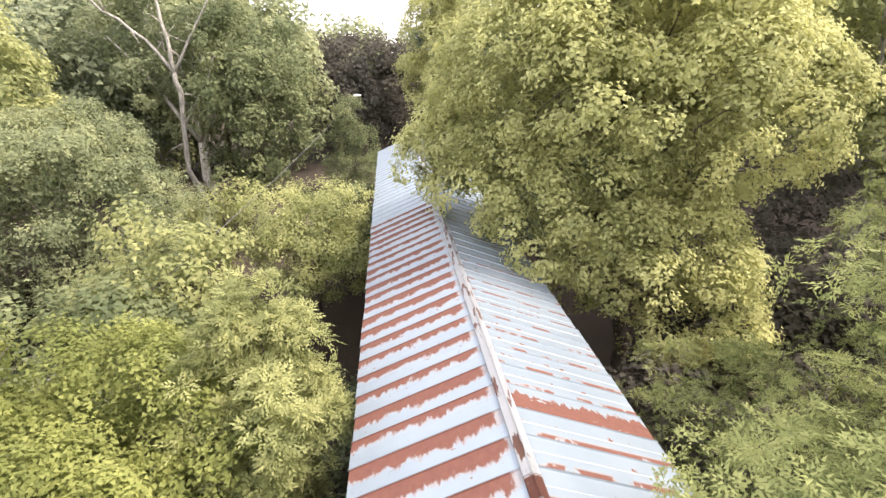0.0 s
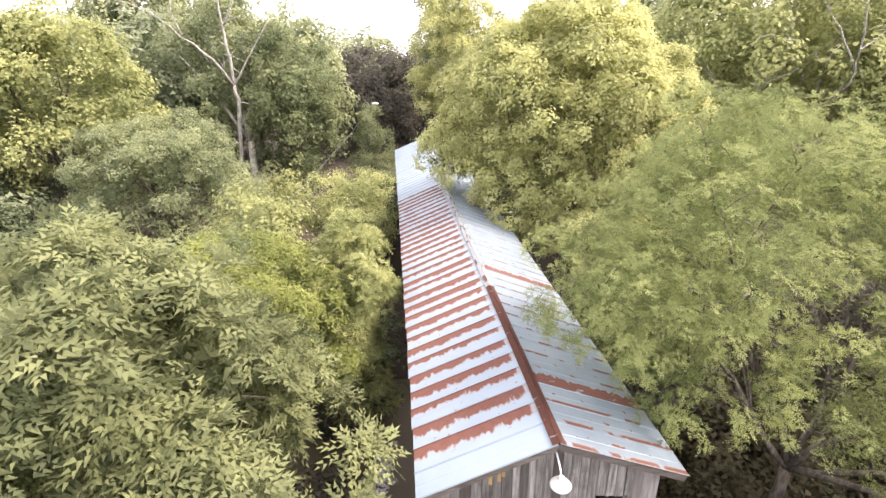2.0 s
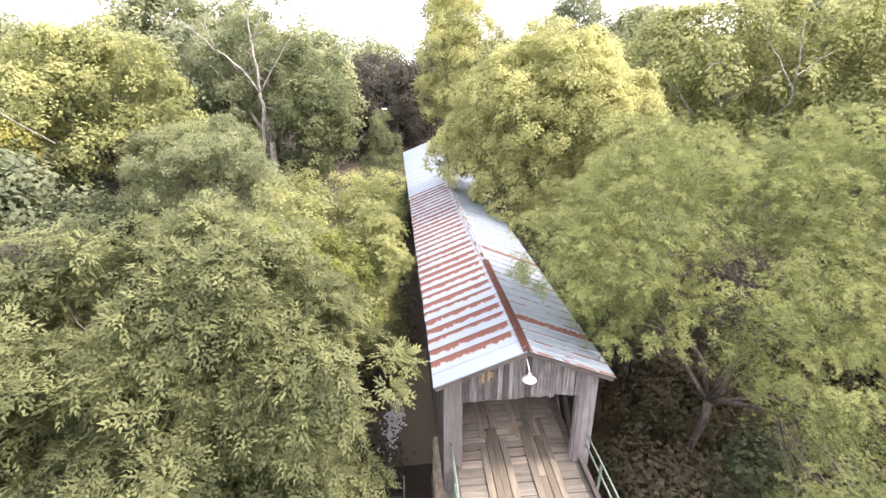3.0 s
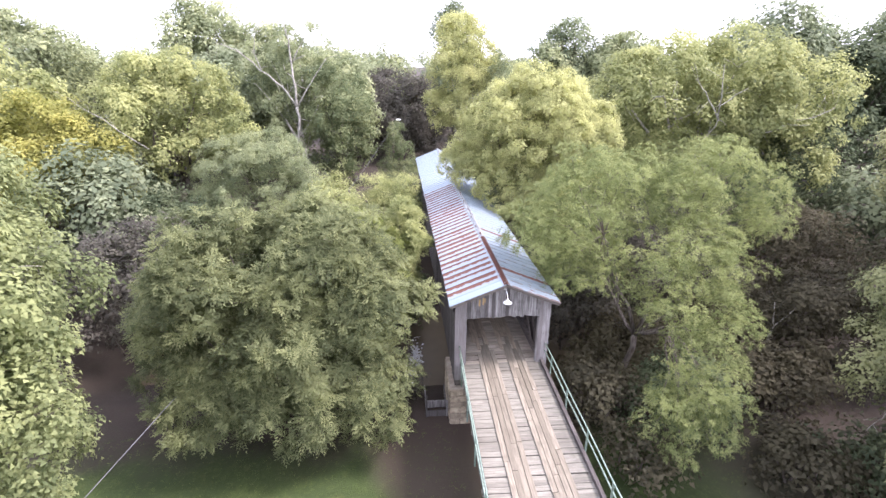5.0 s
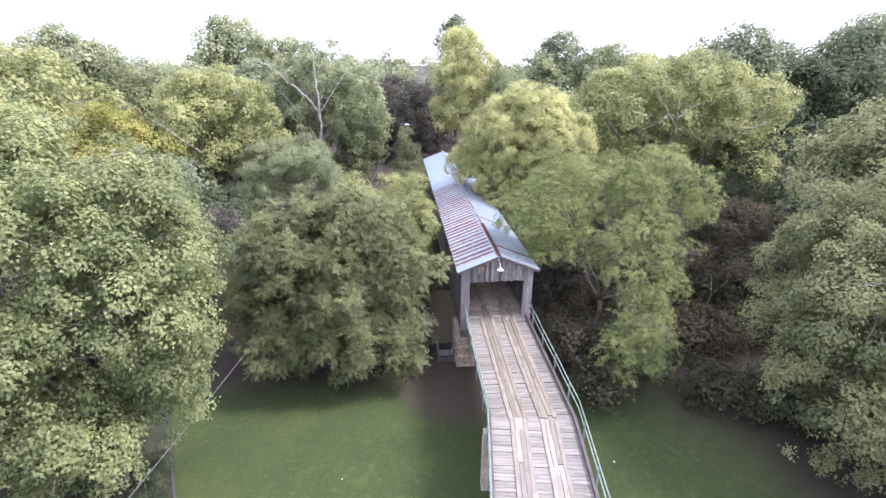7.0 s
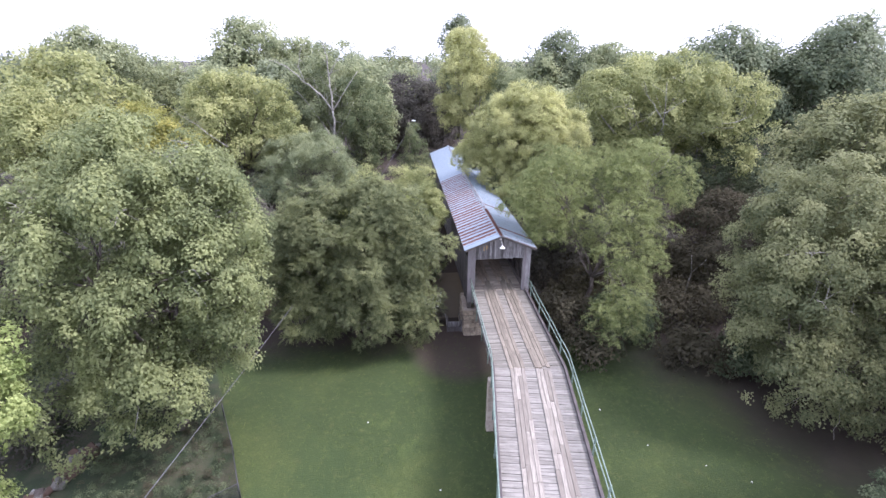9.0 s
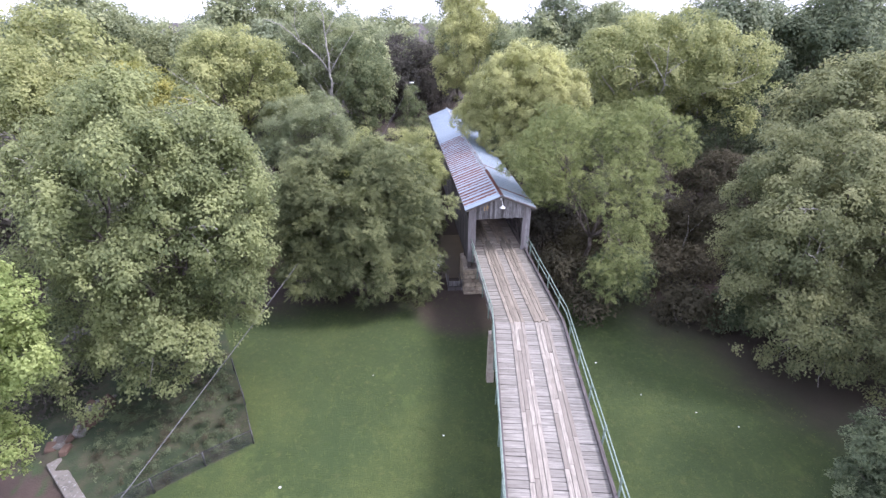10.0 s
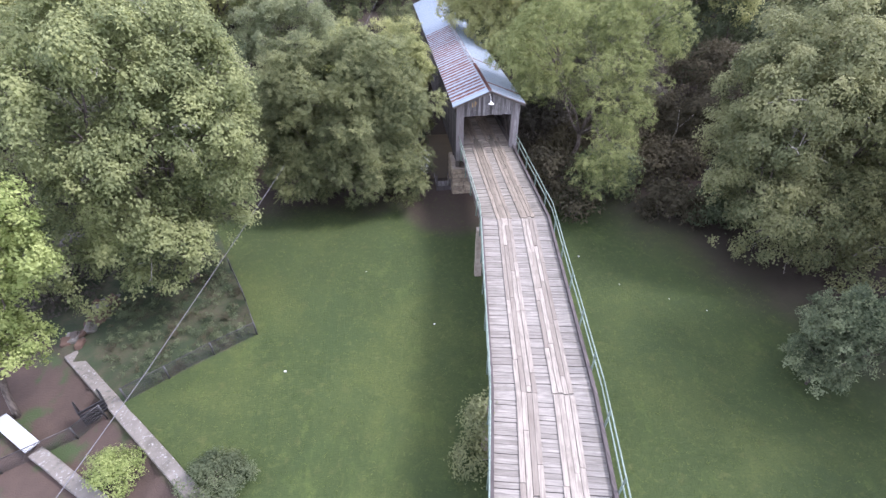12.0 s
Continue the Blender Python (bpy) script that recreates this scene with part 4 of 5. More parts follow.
for i in range(n_sheets):
    y = -0.5 + i * PACE
    lift = rnd.uniform(0.0, 0.006)
    kind = "rust" if 0.0 < y < 20.0 else "plain"
    m = Matrix.Translation((sway(y) - EAVE_X - rnd.uniform(0, 0.03), y + PACE, EAVE_Z + lift)) @ Matrix.Rotation(-PITCH, 4, "Y") @ Matrix.Rotation(radians(-90), 4, "Z")
    piece("roof_sheet", SHEETS[kind], roof_left, m)
    kind = "full" if i in (13, 3) else ("spot" if y < 20.0 else "plain")
    m = Matrix.Translation((sway(y) + EAVE_X + rnd.uniform(0, 0.03), y, EAVE_Z + lift)) @ Matrix.Rotation(PITCH, 4, "Y") @ Matrix.Rotation(radians(90), 4, "Z")
    piece("roof_sheet", SHEETS[kind], roof_right, m)


def ridge_cap(y0, y1, material, label):
    bm = bmesh.new()
    prof = [(-0.13, -0.05), (-0.125, -0.035), (-0.03, 0.005), (0.0, 0.03), (0.03, 0.005), (0.125, -0.035), (0.13, -0.05)]
    n = max(2, int((y1 - y0) / 2.4))
    rings = []
    for j in range(n + 1):
        y = y0 + (y1 - y0) * j / n
        rings.append([bm.verts.new((x + sway(y), y, RIDGE_Z + 0.045 + z)) for x, z in prof])
    for r0, r1 in zip(rings, rings[1:]):
        for i in range(len(prof) - 1):
            bm.faces.new((r0[i], r0[i + 1], r1[i + 1], r1[i]))
    bmesh.ops.solidify(bm, geom=list(bm.faces), thickness=0.004)
    part("ridge_cap", bm, material, covered_bridge, label)


ridge_cap(-0.52, 6.2, TIN_FULL, "rusted tin ridge cap")
ridge_cap(6.15, BRIDGE_LEN + 0.4, TIN_CAP, "white tin ridge cap with rust flecks")

# gable and portal boards at the near end
gable = empty("gable", "", "")
gable.parent = covered_bridge


def board_mesh(w, h0, h1, t, slant, material):
    """A vertical board from z 0 up to h0 at its one side and h1 at the other."""
    bm = bmesh.new()
    pts = [(-w / 2, slant), (w / 2, 0), (w / 2, h1), (-w / 2, h0)]
    f = [bm.verts.new((x, -t / 2, z)) for x, z in pts]
    b = [bm.verts.new((x, t / 2, z)) for x, z in pts]
    bm.faces.new(f)
    bm.faces.new(b[::-1])
    for i in range(4):
        bm.faces.new((f[(i + 1) % 4], f[i], b[i], b[(i + 1) % 4]))
    me = bpy.data.meshes.new("board")
    bm.to_mesh(me)
    bm.free()
    me.materials.append(material)
    return me


def roof_under(x):
    return RIDGE_Z - 0.05 - abs(x) * math.tan(PITCH)


YELLOW_WOOD = wood_material("fresh_yellow_board", (0.34, 0.22, 0.09), (0.48, 0.33, 0.15), (0.2, 0.15, 0.1), "z")
for end in (-0.06, BRIDGE_LEN - 0.3):
    x = -1.815
    while x < 1.80:
        w = rnd.choice((0.13, 0.16, 0.19, 0.22))
        xm = x + w / 2
        low = 2.62 + rnd.uniform(-0.07, 0.05)
        wide = min(w, 1.815 - x)
        mat = WOOD_GREY
        me = board_mesh(wide - 0.012, roof_under(xm - wide / 2) - low, roof_under(xm + wide / 2) - low, 0.026, rnd.uniform(-0.03, 0.03), mat)
        piece("board", me, gable, pose(xm + sway(end), end + rnd.uniform(-0.008, 0.008), low))
        x += w
    for s in (-1, 1):
        for j in range(3):
            xm = s * (1.915 + j * 0.184)
            low = (-1.02 if s < 0 else -0.6) + rnd.uniform(-0.08, 0.08)
            me = board_mesh(0.178, roof_under(xm - 0.09) - low, roof_under(xm + 0.09) - low, 0.028, rnd.uniform(-0.02, 0.02), WOOD_PALE)
            piece("board", me, gable, pose(xm + sway(end), end - 0.012 + rnd.uniform(-0.005, 0.005), low))
# short fresh-looking repair boards on the gable
for x, z0, z1 in ((-1.20, 3.27, 3.60), (-1.02, 3.33, 3.70), (-0.94, 3.45, 3.66)):
    piece("repair_board", board_mesh(0.075, z1 - z0, z1 - z0 + 0.03, 0.02, 0.02, YELLOW_WOOD), gable, pose(x, -0.09, z0))
# barge boards under the roof edge and door jambs
for s in (-1, 1):
    bm = bmesh.new()
    box(bm, 0, SLOPE - 0.02, -0.03, 0.03, -0.15, -0.02, 0.006, Matrix.Translation((s * EAVE_X, -0.46, EAVE_Z)) @ Matrix.Rotation(PITCH if s > 0 else -PITCH, 4, "Y") @ (Matrix.Rotation(math.pi, 4, "Z") if s > 0 else Matrix()))
    part("barge_board", bm, TIMBER, covered_bridge)
    bm = bmesh.new()
    box(bm, s * 1.86 - 0.07, s * 1.86 + 0.07, 0.0, 0.20, -0.9, 2.64, 0.01)
    part("jamb", bm, WOOD_PALE, covered_bridge)
bm = bmesh.new()
box(bm, -1.79, 1.79, 0.0, 0.18, 2.66, 2.86, 0.01)
part("lintel", bm, WOOD_GREY, covered_bridge)

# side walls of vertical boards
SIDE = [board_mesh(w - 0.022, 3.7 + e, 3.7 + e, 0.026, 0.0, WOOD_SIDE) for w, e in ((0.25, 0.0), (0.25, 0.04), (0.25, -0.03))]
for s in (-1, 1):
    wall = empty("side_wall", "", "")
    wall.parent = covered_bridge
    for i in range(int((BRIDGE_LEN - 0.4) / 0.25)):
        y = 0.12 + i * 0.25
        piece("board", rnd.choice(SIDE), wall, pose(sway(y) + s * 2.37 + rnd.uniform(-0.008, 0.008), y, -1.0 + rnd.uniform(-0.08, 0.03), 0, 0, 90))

# lattice truss inside, floor beams, tie beams
LATTICE = box_mesh("lattice_plank", -0.14, 0.14, -0.035, 0.035, -2.35, 2.35, 0.0, TIMBER)
for s in (-1, 1):
    truss = empty("lattice_truss", "", "")
    truss.parent = covered_bridge
    for i in range(25):
        y = 2.1 + i * 1.4
        for tilt, off in ((50, 0.0), (-50, 0.075)):
            piece("lattice_plank", LATTICE, truss, Matrix.Translation((sway(y) + s * (2.20 - off), y, 1.35)) @ Matrix.Rotation(radians(tilt), 4, "X") @ Matrix.Rotation(radians(90), 4, "Z"))
    for z in (0.1, 2.75):
        bm = bmesh.new()
        box(bm, -0.08, 0.08, 0.2, BRIDGE_LEN - 0.3, z - 0.14, z + 0.14, 0.01)
        for v in bm.verts:
            v.co.x += sway(v.co.y) + s * 2.0
        part("chord", bm, TIMBER, truss)
TIE = box_mesh("tie_beam", -2.1, 2.1, -0.09, 0.09, 2.85, 3.05, 0.01, TIMBER)
BEAM = box_mesh("floor_beam", -2.3, 2.3, -0.12, 0.12, -0.55, -0.18, 0.01, TIMBER)
RAFTER = box_mesh("rafter", 0.05, SLOPE - 0.05, -0.04, 0.04, -0.14, -0.02, 0.0, TIMBER)
for i in range(16):
    y = 1.4 + i * 2.3
    piece("tie_beam", TIE, covered_bridge, pose(sway(y), y, 0))
    piece("floor_beam", BEAM, covered_bridge, pose(sway(y), y, 0))
    piece("rafter", RAFTER, covered_bridge, Matrix.Translation((sway(y) - EAVE_X, y, EAVE_Z)) @ Matrix.Rotation(-PITCH, 4, "Y"))
    piece("rafter", RAFTER, covered_bridge, Matrix.Translation((sway(y) + EAVE_X, y, EAVE_Z)) @ Matrix.Rotation(PITCH, 4, "Y") @ Matrix.Rotation(math.pi, 4, "Z"))

# stone pier under the near end, with a timber bearing on its top
pier = empty("stone_pier", "squared tan stone pier carrying the bridge end", "pier")
bm = bmesh.new()
box(bm, -2.46, 2.46, 0.62, 3.4, -6.3, -2.05)
part("core", bm, MORTAR, pier)
bm = bmesh.new()
box(bm, -2.52, 2.52, 0.50, 3.50, -2.05, -1.95, 0.03)
part("coping", bm, CONCRETE_WARM, pier, "pale worn coping slab")
STONE_W = (0.55, 0.72, 0.90)
STONES = [box_mesh("stone", -w / 2, w / 2, -0.09, 0.09, -0.18, 0.18, 0.03, STONE) for w in STONE_W]
for face in range(3):
    for row in range(10):
        z = -2.26 - row * 0.39
        u, end = ((-2.52, 2.52), (0.55, 3.48), (0.55, 3.48))[face]
        while u < end - 0.2:
            i = rnd.randrange(3)
            w = STONE_W[i]
            c = min(u + w / 2, end - w / 2)
            m = pose(c, 0.58, z) if face == 0 else pose(-2.50 if face == 1 else 2.50, c, z, 0, 0, 90)
            piece("stone", STONES[i], pier, m @ pose(0, rnd.uniform(-0.04, 0.03), 0, rnd.uniform(-1, 1), rnd.uniform(-1, 1), rnd.uniform(-2, 2)))
            u += w + 0.03
for y in (0.9, 3.0):
    for x in (-2.1, -0.7, 0.7, 2.1):
        bm = bmesh.new()
        box(bm, x - 0.15, x + 0.15, y - 0.15, y + 0.15, -1.96, -0.55, 0.015)
        part("bearing_post", bm, TIMBER, pier)
    bm = bmesh.new()
    box(bm, -2.3, 2.3, y - 0.13, y + 0.13, -0.98, -0.62, 0.015)
    part("bearing_beam", bm, TIMBER, pier)

# ---------------------------------------------------------------- approach bridge
approach = empty("approach_bridge", "long timber approach bridge of bleached grey planks", "bridge")
JOINTS = [(0.05, 0.0), (0.0, -10.0), (-1.72, -22.6), (-4.1, -35.0), (-6.6, -48.0)]   # centre line of the deck, span by span
HALF = 2.12
CROSS = [(w, box_mesh("plank", -HALF, HALF, -w / 2, w / 2, -0.10, 0.0, 0.007, PLANK_CROSS)) for w in (0.165, 0.185, 0.205)]
CROSS_WIDE = [(w, box_mesh("plank", -HALF, HALF, -w / 2, w / 2, -0.10, 0.0, 0.008, PLANK_MID)) for w in (0.20, 0.235, 0.27)]


def lay_deck(owner, p0, p1, cross, gap, runner_mat, board, lead=0):
    """Cross planks with two strips of runner boards on top."""
    a, b = Vector((*p0, 0)), Vector((*p1, 0))
    d = (b - a).normalized()
    length = (b - a).length
    frame_m = Matrix.Translation(a) @ Matrix.Rotation(math.atan2(d.y, d.x) - math.pi / 2, 4, "Z")
    deck = empty("deck_span", "", "")
    deck.parent = owner
    s = 0.1
    while s < length - 0.02:
        w, me = rnd.choice(cross)
        piece("plank", me, deck, frame_m @ pose(rnd.uniform(-0.05, 0.05), s, -0.055 + rnd.uniform(-0.008, 0.006), 0, rnd.uniform(-0.15, 0.15), rnd.uniform(-0.25, 0.25)))
        s += w + gap * rnd.uniform(0.6, 1.4)
    for side in (-1, 1):
        for j in range(4):
            x = (0.67 if side > 0 else -0.80) + (j - 1.5) * board
            s = lead * (0.5 + 2.0 * ((j * 0.618 + side * 0.3) % 1.0)) if lead else (-rnd.uniform(0, 2.5) if 0 < j < 3 else 0.0)
            floor_s = min(s, 0.0) if lead else 0.0
            while s < length:
                ln = rnd.choice((3.0, 3.7, 4.3))
                s0, s1 = max(s, floor_s) + 0.01, min(s + ln, length)
                if s1 - s0 > 0.2:
                    ln_key = (round(s1 - s0, 1), runner_mat.name)
                    if ln_key not in RUNNERS:
                        RUNNERS[ln_key] = box_mesh("runner_board", 0.0075 - board / 2, board / 2 - 0.0075, 0.0, ln_key[0] - 0.012, 0.0, 0.05, 0.008, runner_mat)
                    piece("runner_board", RUNNERS[ln_key], deck, frame_m @ pose(x + rnd.uniform(-0.012, 0.012), s0, -0.048 + rnd.uniform(-0.004, 0.006), 0, 0, rnd.uniform(-0.15, 0.15)))
                s += ln
    return frame_m, length


RUNNERS = {}
POST = box_mesh("rail_post", -0.035, 0.035, -0.035, 0.035, -0.5, 1.03, 0.008, GREEN_PAINT)


def beside(i, off):
    """The point off metres to the side of joint i, on the bisector of its two spans, so that rails meet there."""
    p = [Vector(q) for q in JOINTS]
    d0 = (p[i] - p[max(i - 1, 0)]).normalized() if i else (p[1] - p[0]).normalized()
    d1 = (p[i + 1] - p[i]).normalized() if i + 1 < len(p) else d0
    n = Vector((-(d0 + d1).y, (d0 + d1).x)).normalized()
    q = p[i] + n * off / max(0.5, n.dot(Vector((-d0.y, d0.x))))
    return Vector((q.x, q.y, 0))


for span, (p0, p1) in enumerate(zip(JOINTS, JOINTS[1:])):
    first = span == 0
    fm, length = lay_deck(approach, p0, p1, CROSS_WIDE if first else CROSS, 0.012 if first else 0.010, PLANK_TAN if first else PLANK_RUN, 0.235 if first else 0.215, -1 if first else 0)
    for s in (-1, 1):
        bm = bmesh.new()
        a, b = beside(span, s * 2.06), beside(span + 1, s * 2.06)
        along = Matrix.Translation(a) @ Matrix.Rotation(math.atan2((b - a).y, (b - a).x) - math.pi / 2, 4, "Z")
        box(bm, -0.075, 0.075, 0.0, (b - a).length, -0.05, 0.13 + 0.004 * (span % 2), 0.012, along)
        part("curb", bm, CURB_WOOD, approach)
        bm = bmesh.new()
        box(bm, s * 1.55 - 0.1, s * 1.55 + 0.1, 0.0, length, -0.62, -0.16, 0.012, fm)
        part("girder", bm, TIMBER, approach)
        railing = empty("railing", "faded green steel pipe railing", "")
        railing.parent = approach
        n = round(length / 2.45)
        for j in range(n):
            piece("rail_post", POST, railing, fm @ pose(s * 2.19, (j + 0.5) * length / n, 0, rnd.uniform(-1, 1), rnd.uniform(-1.5, 1.5), 0))
        a, b = beside(span, s * 2.19), beside(span + 1, s * 2.19)
        for z in (1.03, 0.62):
            bm = bmesh.new()
            pts = [a.lerp(b, j / 6) + Vector((0 if j in (0, 6) else rnd.uniform(-0.015, 0.015), 0, z + (0 if j in (0, 6) else rnd.uniform(-0.015, 0.015)))) for j in range(7)]
            tube(bm, pts, [0.032] * 7, 6)
            part("rail", bm, GREEN_PAINT, railing)
for x, y in JOINTS[1:]:
    bm = bmesh.new()
    box(bm, -2.1, 2.1, -0.24, 0.24, -0.16, -0.062, 0.01, pose(x, y, 0, 0, 0, -4 if y > -15 else -9.5))
    part("joint_board", bm, PLANK_CROSS, approach)
    bent = empty("concrete_bent", "plain weathered concrete support under the approach deck", "bridge support", "approach supports")
    gz = float(ground_height(x, y))
    bm = bmesh.new()
    box(bm, x - 2.34, x + 2.34, y - 0.22, y + 0.22, -1.05, -0.63, 0.03)
    part("cap", bm, CONCRETE_WARM, bent)
    for s in (-2.14, 0, 2.14):
        bm = bmesh.new()
        box(bm, x + s - 0.22, x + s + 0.22, y - 0.2, y + 0.2, gz - 0.4, -1.05, 0.03)
        part("column", bm, CONCRETE_WARM, bent)

# floor inside the covered part; its plank colours are raised to paint in daylight
INNER = [(w, box_mesh("plank", -1.95, 1.95, -w / 2, w / 2, -0.10, 0.0, 0.012, PLANK_INNER_LIT)) for w in (0.24, 0.28, 0.32)]
lay_deck(covered_bridge, (0.05, 0.02), (SWAY * BRIDGE_LEN, BRIDGE_LEN), INNER, 0.05, RUNNER_INNER_LIT, 0.235, 1)

# ---------------------------------------------------------------- lamps and cable
gable_lamp = empty("gable_lamp", "white enamel gooseneck lamp fixed to the gable boards", "lamp")
bm = bmesh.new()
tube(bm, [(0.03, -0.08, 4.18), (0.03, -0.22, 4.22), (0.03, -0.42, 4.16), (0.05, -0.55, 4.0), (0.06, -0.58, 3.86)], [0.018] * 5, 8)
part("arm", bm, ENAMEL, gable_lamp)
bm = bmesh.new()
bmesh.ops.create_cone(bm, cap_ends=True, segments=16, radius1=0.075, radius2=0.055, depth=0.05, matrix=Matrix.Translation((0.03, -0.10, 4.18)) @ Matrix.Rotation(radians(90), 4, "X"))
part("wall_plate", bm, ENAMEL, gable_lamp)
bm = bmesh.new()
prof = [(0.05, 3.88), (0.06, 3.80), (0.10, 3.76), (0.19, 3.70), (0.215, 3.66), (0.20, 3.665), (0.09, 3.74)]
rings = [[bm.verts.new((0.06 + r * math.cos(a), -0.58 + r * math.sin(a), z)) for a in (2 * math.pi * j / 20 for j in range(20))] for r, z in prof]
for r0, r1 in zip(rings, rings[1:]):
    for j in range(20):
        bm.faces.new((r0[j], r0[(j + 1) % 20], r1[(j + 1) % 20], r1[j])).smooth = True
bm.faces.new(rings[0])
part("shade", bm, ENAMEL, gable_lamp)

street_lamp = empty("street_lamp", "street lamp on a wooden utility pole beyond the bridge", "street lamp")
pz = float(ground_height(-6.4, 49))
bm = bmesh.new()
tube(bm, [(-6.4, 49, pz - 0.3), (-6.4, 49, 3), (-6.38, 49, 7.0)], [0.15, 0.13, 0.10], 10)
part("pole", bm, BARK, street_lamp)
bm = bmesh.new()
tube(bm, [(-6.4, 49, 6.5), (-6.1, 48.95, 6.75), (-5.8, 48.9, 6.85)], [0.03] * 3, 6)
part("arm", bm, STEEL, street_lamp)
bm = bmesh.new()
bmesh.ops.create_uvsphere(bm, u_segments=14, v_segments=8, radius=1.0, matrix=Matrix.Translation((-5.55, 48.9, 6.85)) @ Matrix.Diagonal((0.40, 0.17, 0.12, 1)))
part("head", bm, ENAMEL, street_lamp)

# sagging overhead cable
overhead_cable = new("overhead_cable")
tagged(overhead_cable, "sagging grey overhead cable running down from the street lamp pole", "cable")
CABLE = [(48.9, 6.4), (40, 4.9), (30, 3.5), (20, 2.35), (10, 1.4), (0, 0.75), (-10, 0.45), (-20, 0.33), (-30, 0.6), (-40, 1.3), (-55, 3.2)]
bm = bmesh.new()
tube(bm, [(-6.2 - 0.17 * (48 - y), y, z) for y, z in CABLE], [0.018] * len(CABLE), 6)
part("cable", bm, WIRE, overhead_cable)

# pale forked dead trunk at the edge of the thicket
dead_tree = empty("dead_tree", "pale forked dead trunk among dark thicket", "dead tree")
bm = bmesh.new()
tube(bm, [(17.5, 3.6, float(ground_height(17.5, 3.6)) - 0.2), (17.6, 3.6, -1.75), (17.72, 3.6, -0.75), (17.4, 3.6, 0.9)], [0.08, 0.07, 0.06, 0.02], 7)
part("trunk", bm, BARK_PALE, dead_tree)
bm = bmesh.new()
tube(bm, [(17.72, 3.6, -0.78), (18.5, 3.6, 0.0), (18.95, 3.6, 0.6)], [0.05, 0.04, 0.015], 6)
part("bough", bm, BARK_PALE, dead_tree)


# ---------------------------------------------------------------- yard with wall and fence
def strip_wall(name, label, p0, p1, width, top, depth, joints, material, category="wall"):
    """A low wall of cast lengths along the ground from p0 to p1."""
    ob = empty(name, label, category)
    a, b = Vector((*p0, 0)), Vector((*p1, 0))
    d = (b - a).normalized()
    m = Matrix.Translation(a) @ Matrix.Rotation(math.atan2(d.y, d.x) - math.pi / 2, 4, "Z")
    ln = (b - a).length
    cuts = [0.0, *joints, ln]
    for c0, c1 in zip(cuts, cuts[1:]):
        bm = bmesh.new()
        box(bm, -width / 2, width / 2, c0 + 0.012, c1 - 0.012, top - depth, top + rnd.uniform(-0.015, 0.015), 0.03, m)
        bmesh.ops.subdivide_edges(bm, edges=[e for e in bm.edges if e.calc_length() > 1.0], cuts=6)
        for v in bm.verts:
            v.co += Vector((noise.noise(v.co * 0.9), noise.noise(v.co * 0.9 + Vector((7, 0, 0))), 0.4 * noise.noise(v.co * 1.3))) * 0.05
        part("length", bm, material, ob)
    return ob


k = Mat("stained_concrete")
cp = k.pos()
cc = k.mix(k.noise(cp, 1.6, 6), (0.100, 0.092, 0.078), (0.214, 0.200, 0.174))
cc = k.mix(k.step(k.noise(cp, 0.7, 4), 0.5, 0.68, 0, 0.7), cc, (0.075, 0.072, 0.055))
cc = k.mix(k.step(k.noise(cp, 7, 5), 0.56, 0.66, 0, 0.75), cc, (0.33, 0.33, 0.32))
cc = k.mix(k.step(k.noise(cp, 3.5, 6, 0.7), 0.56, 0.66, 0, 0.7), cc, (0.045, 0.05, 0.035))
STAINED = k.finish(cc, 0.93, k.noise(cp, 9, 5), 0.6, 0.03)
k = Mat("red_clay")
cp = k.pos()
CLAY = k.finish(k.mix(k.noise(cp, 1.7, 6), (0.070, 0.045, 0.032), (0.130, 0.084, 0.059)), 0.95, k.noise(cp, 6, 5), 0.6, 0.05)
WHITE_BOARD = plain("white_painted_board", (0.36, 0.39, 0.41), (0.48, 0.50, 0.51), 0.5, 3, 0.1)
BLACK = plain("black_plastic", (0.008, 0.008, 0.009), (0.018, 0.018, 0.02), 0.45, 10, 0.1)

strip_wall("concrete_wall", "weathered stained concrete wall edging the lawn", (-25.5, -14.4), (-15.4, -24.0), 0.64, -4.16, 1.4, (3.6, 4.9), STAINED)
strip_wall("concrete_wall", "low grey concrete kerb wall in bare yard", (-24.7, -19.85), (-18.0, -24.4), 0.62, -4.75, 0.8, (2.6,), STAINED)
bm = bmesh.new()
m = Matrix.Translation((-26.1, -18.8, -4.72)) @ Matrix.Rotation(radians(-35.6), 4, "Z")
box(bm, -1.55, 1.55, -0.33, 0.33, -0.04, 0.04, 0.01, m)
white_panel = empty("white_panel", "white painted panel lying beside the kerb wall", "panel")
part("sheet", bm, WHITE_BOARD, white_panel)
bm = bmesh.new()
for q in (-1.1, 1.1):
    box(bm, q - 0.05, q + 0.05, -0.3, 0.3, -0.6, -0.04, 0.01, m)
part("batten", bm, TIMBER, white_panel)

# broken end of the wall: tumbled blocks with brick-red core
rubble = empty("rubble", "tumbled broken wall blocks with reddish faces", "rubble")
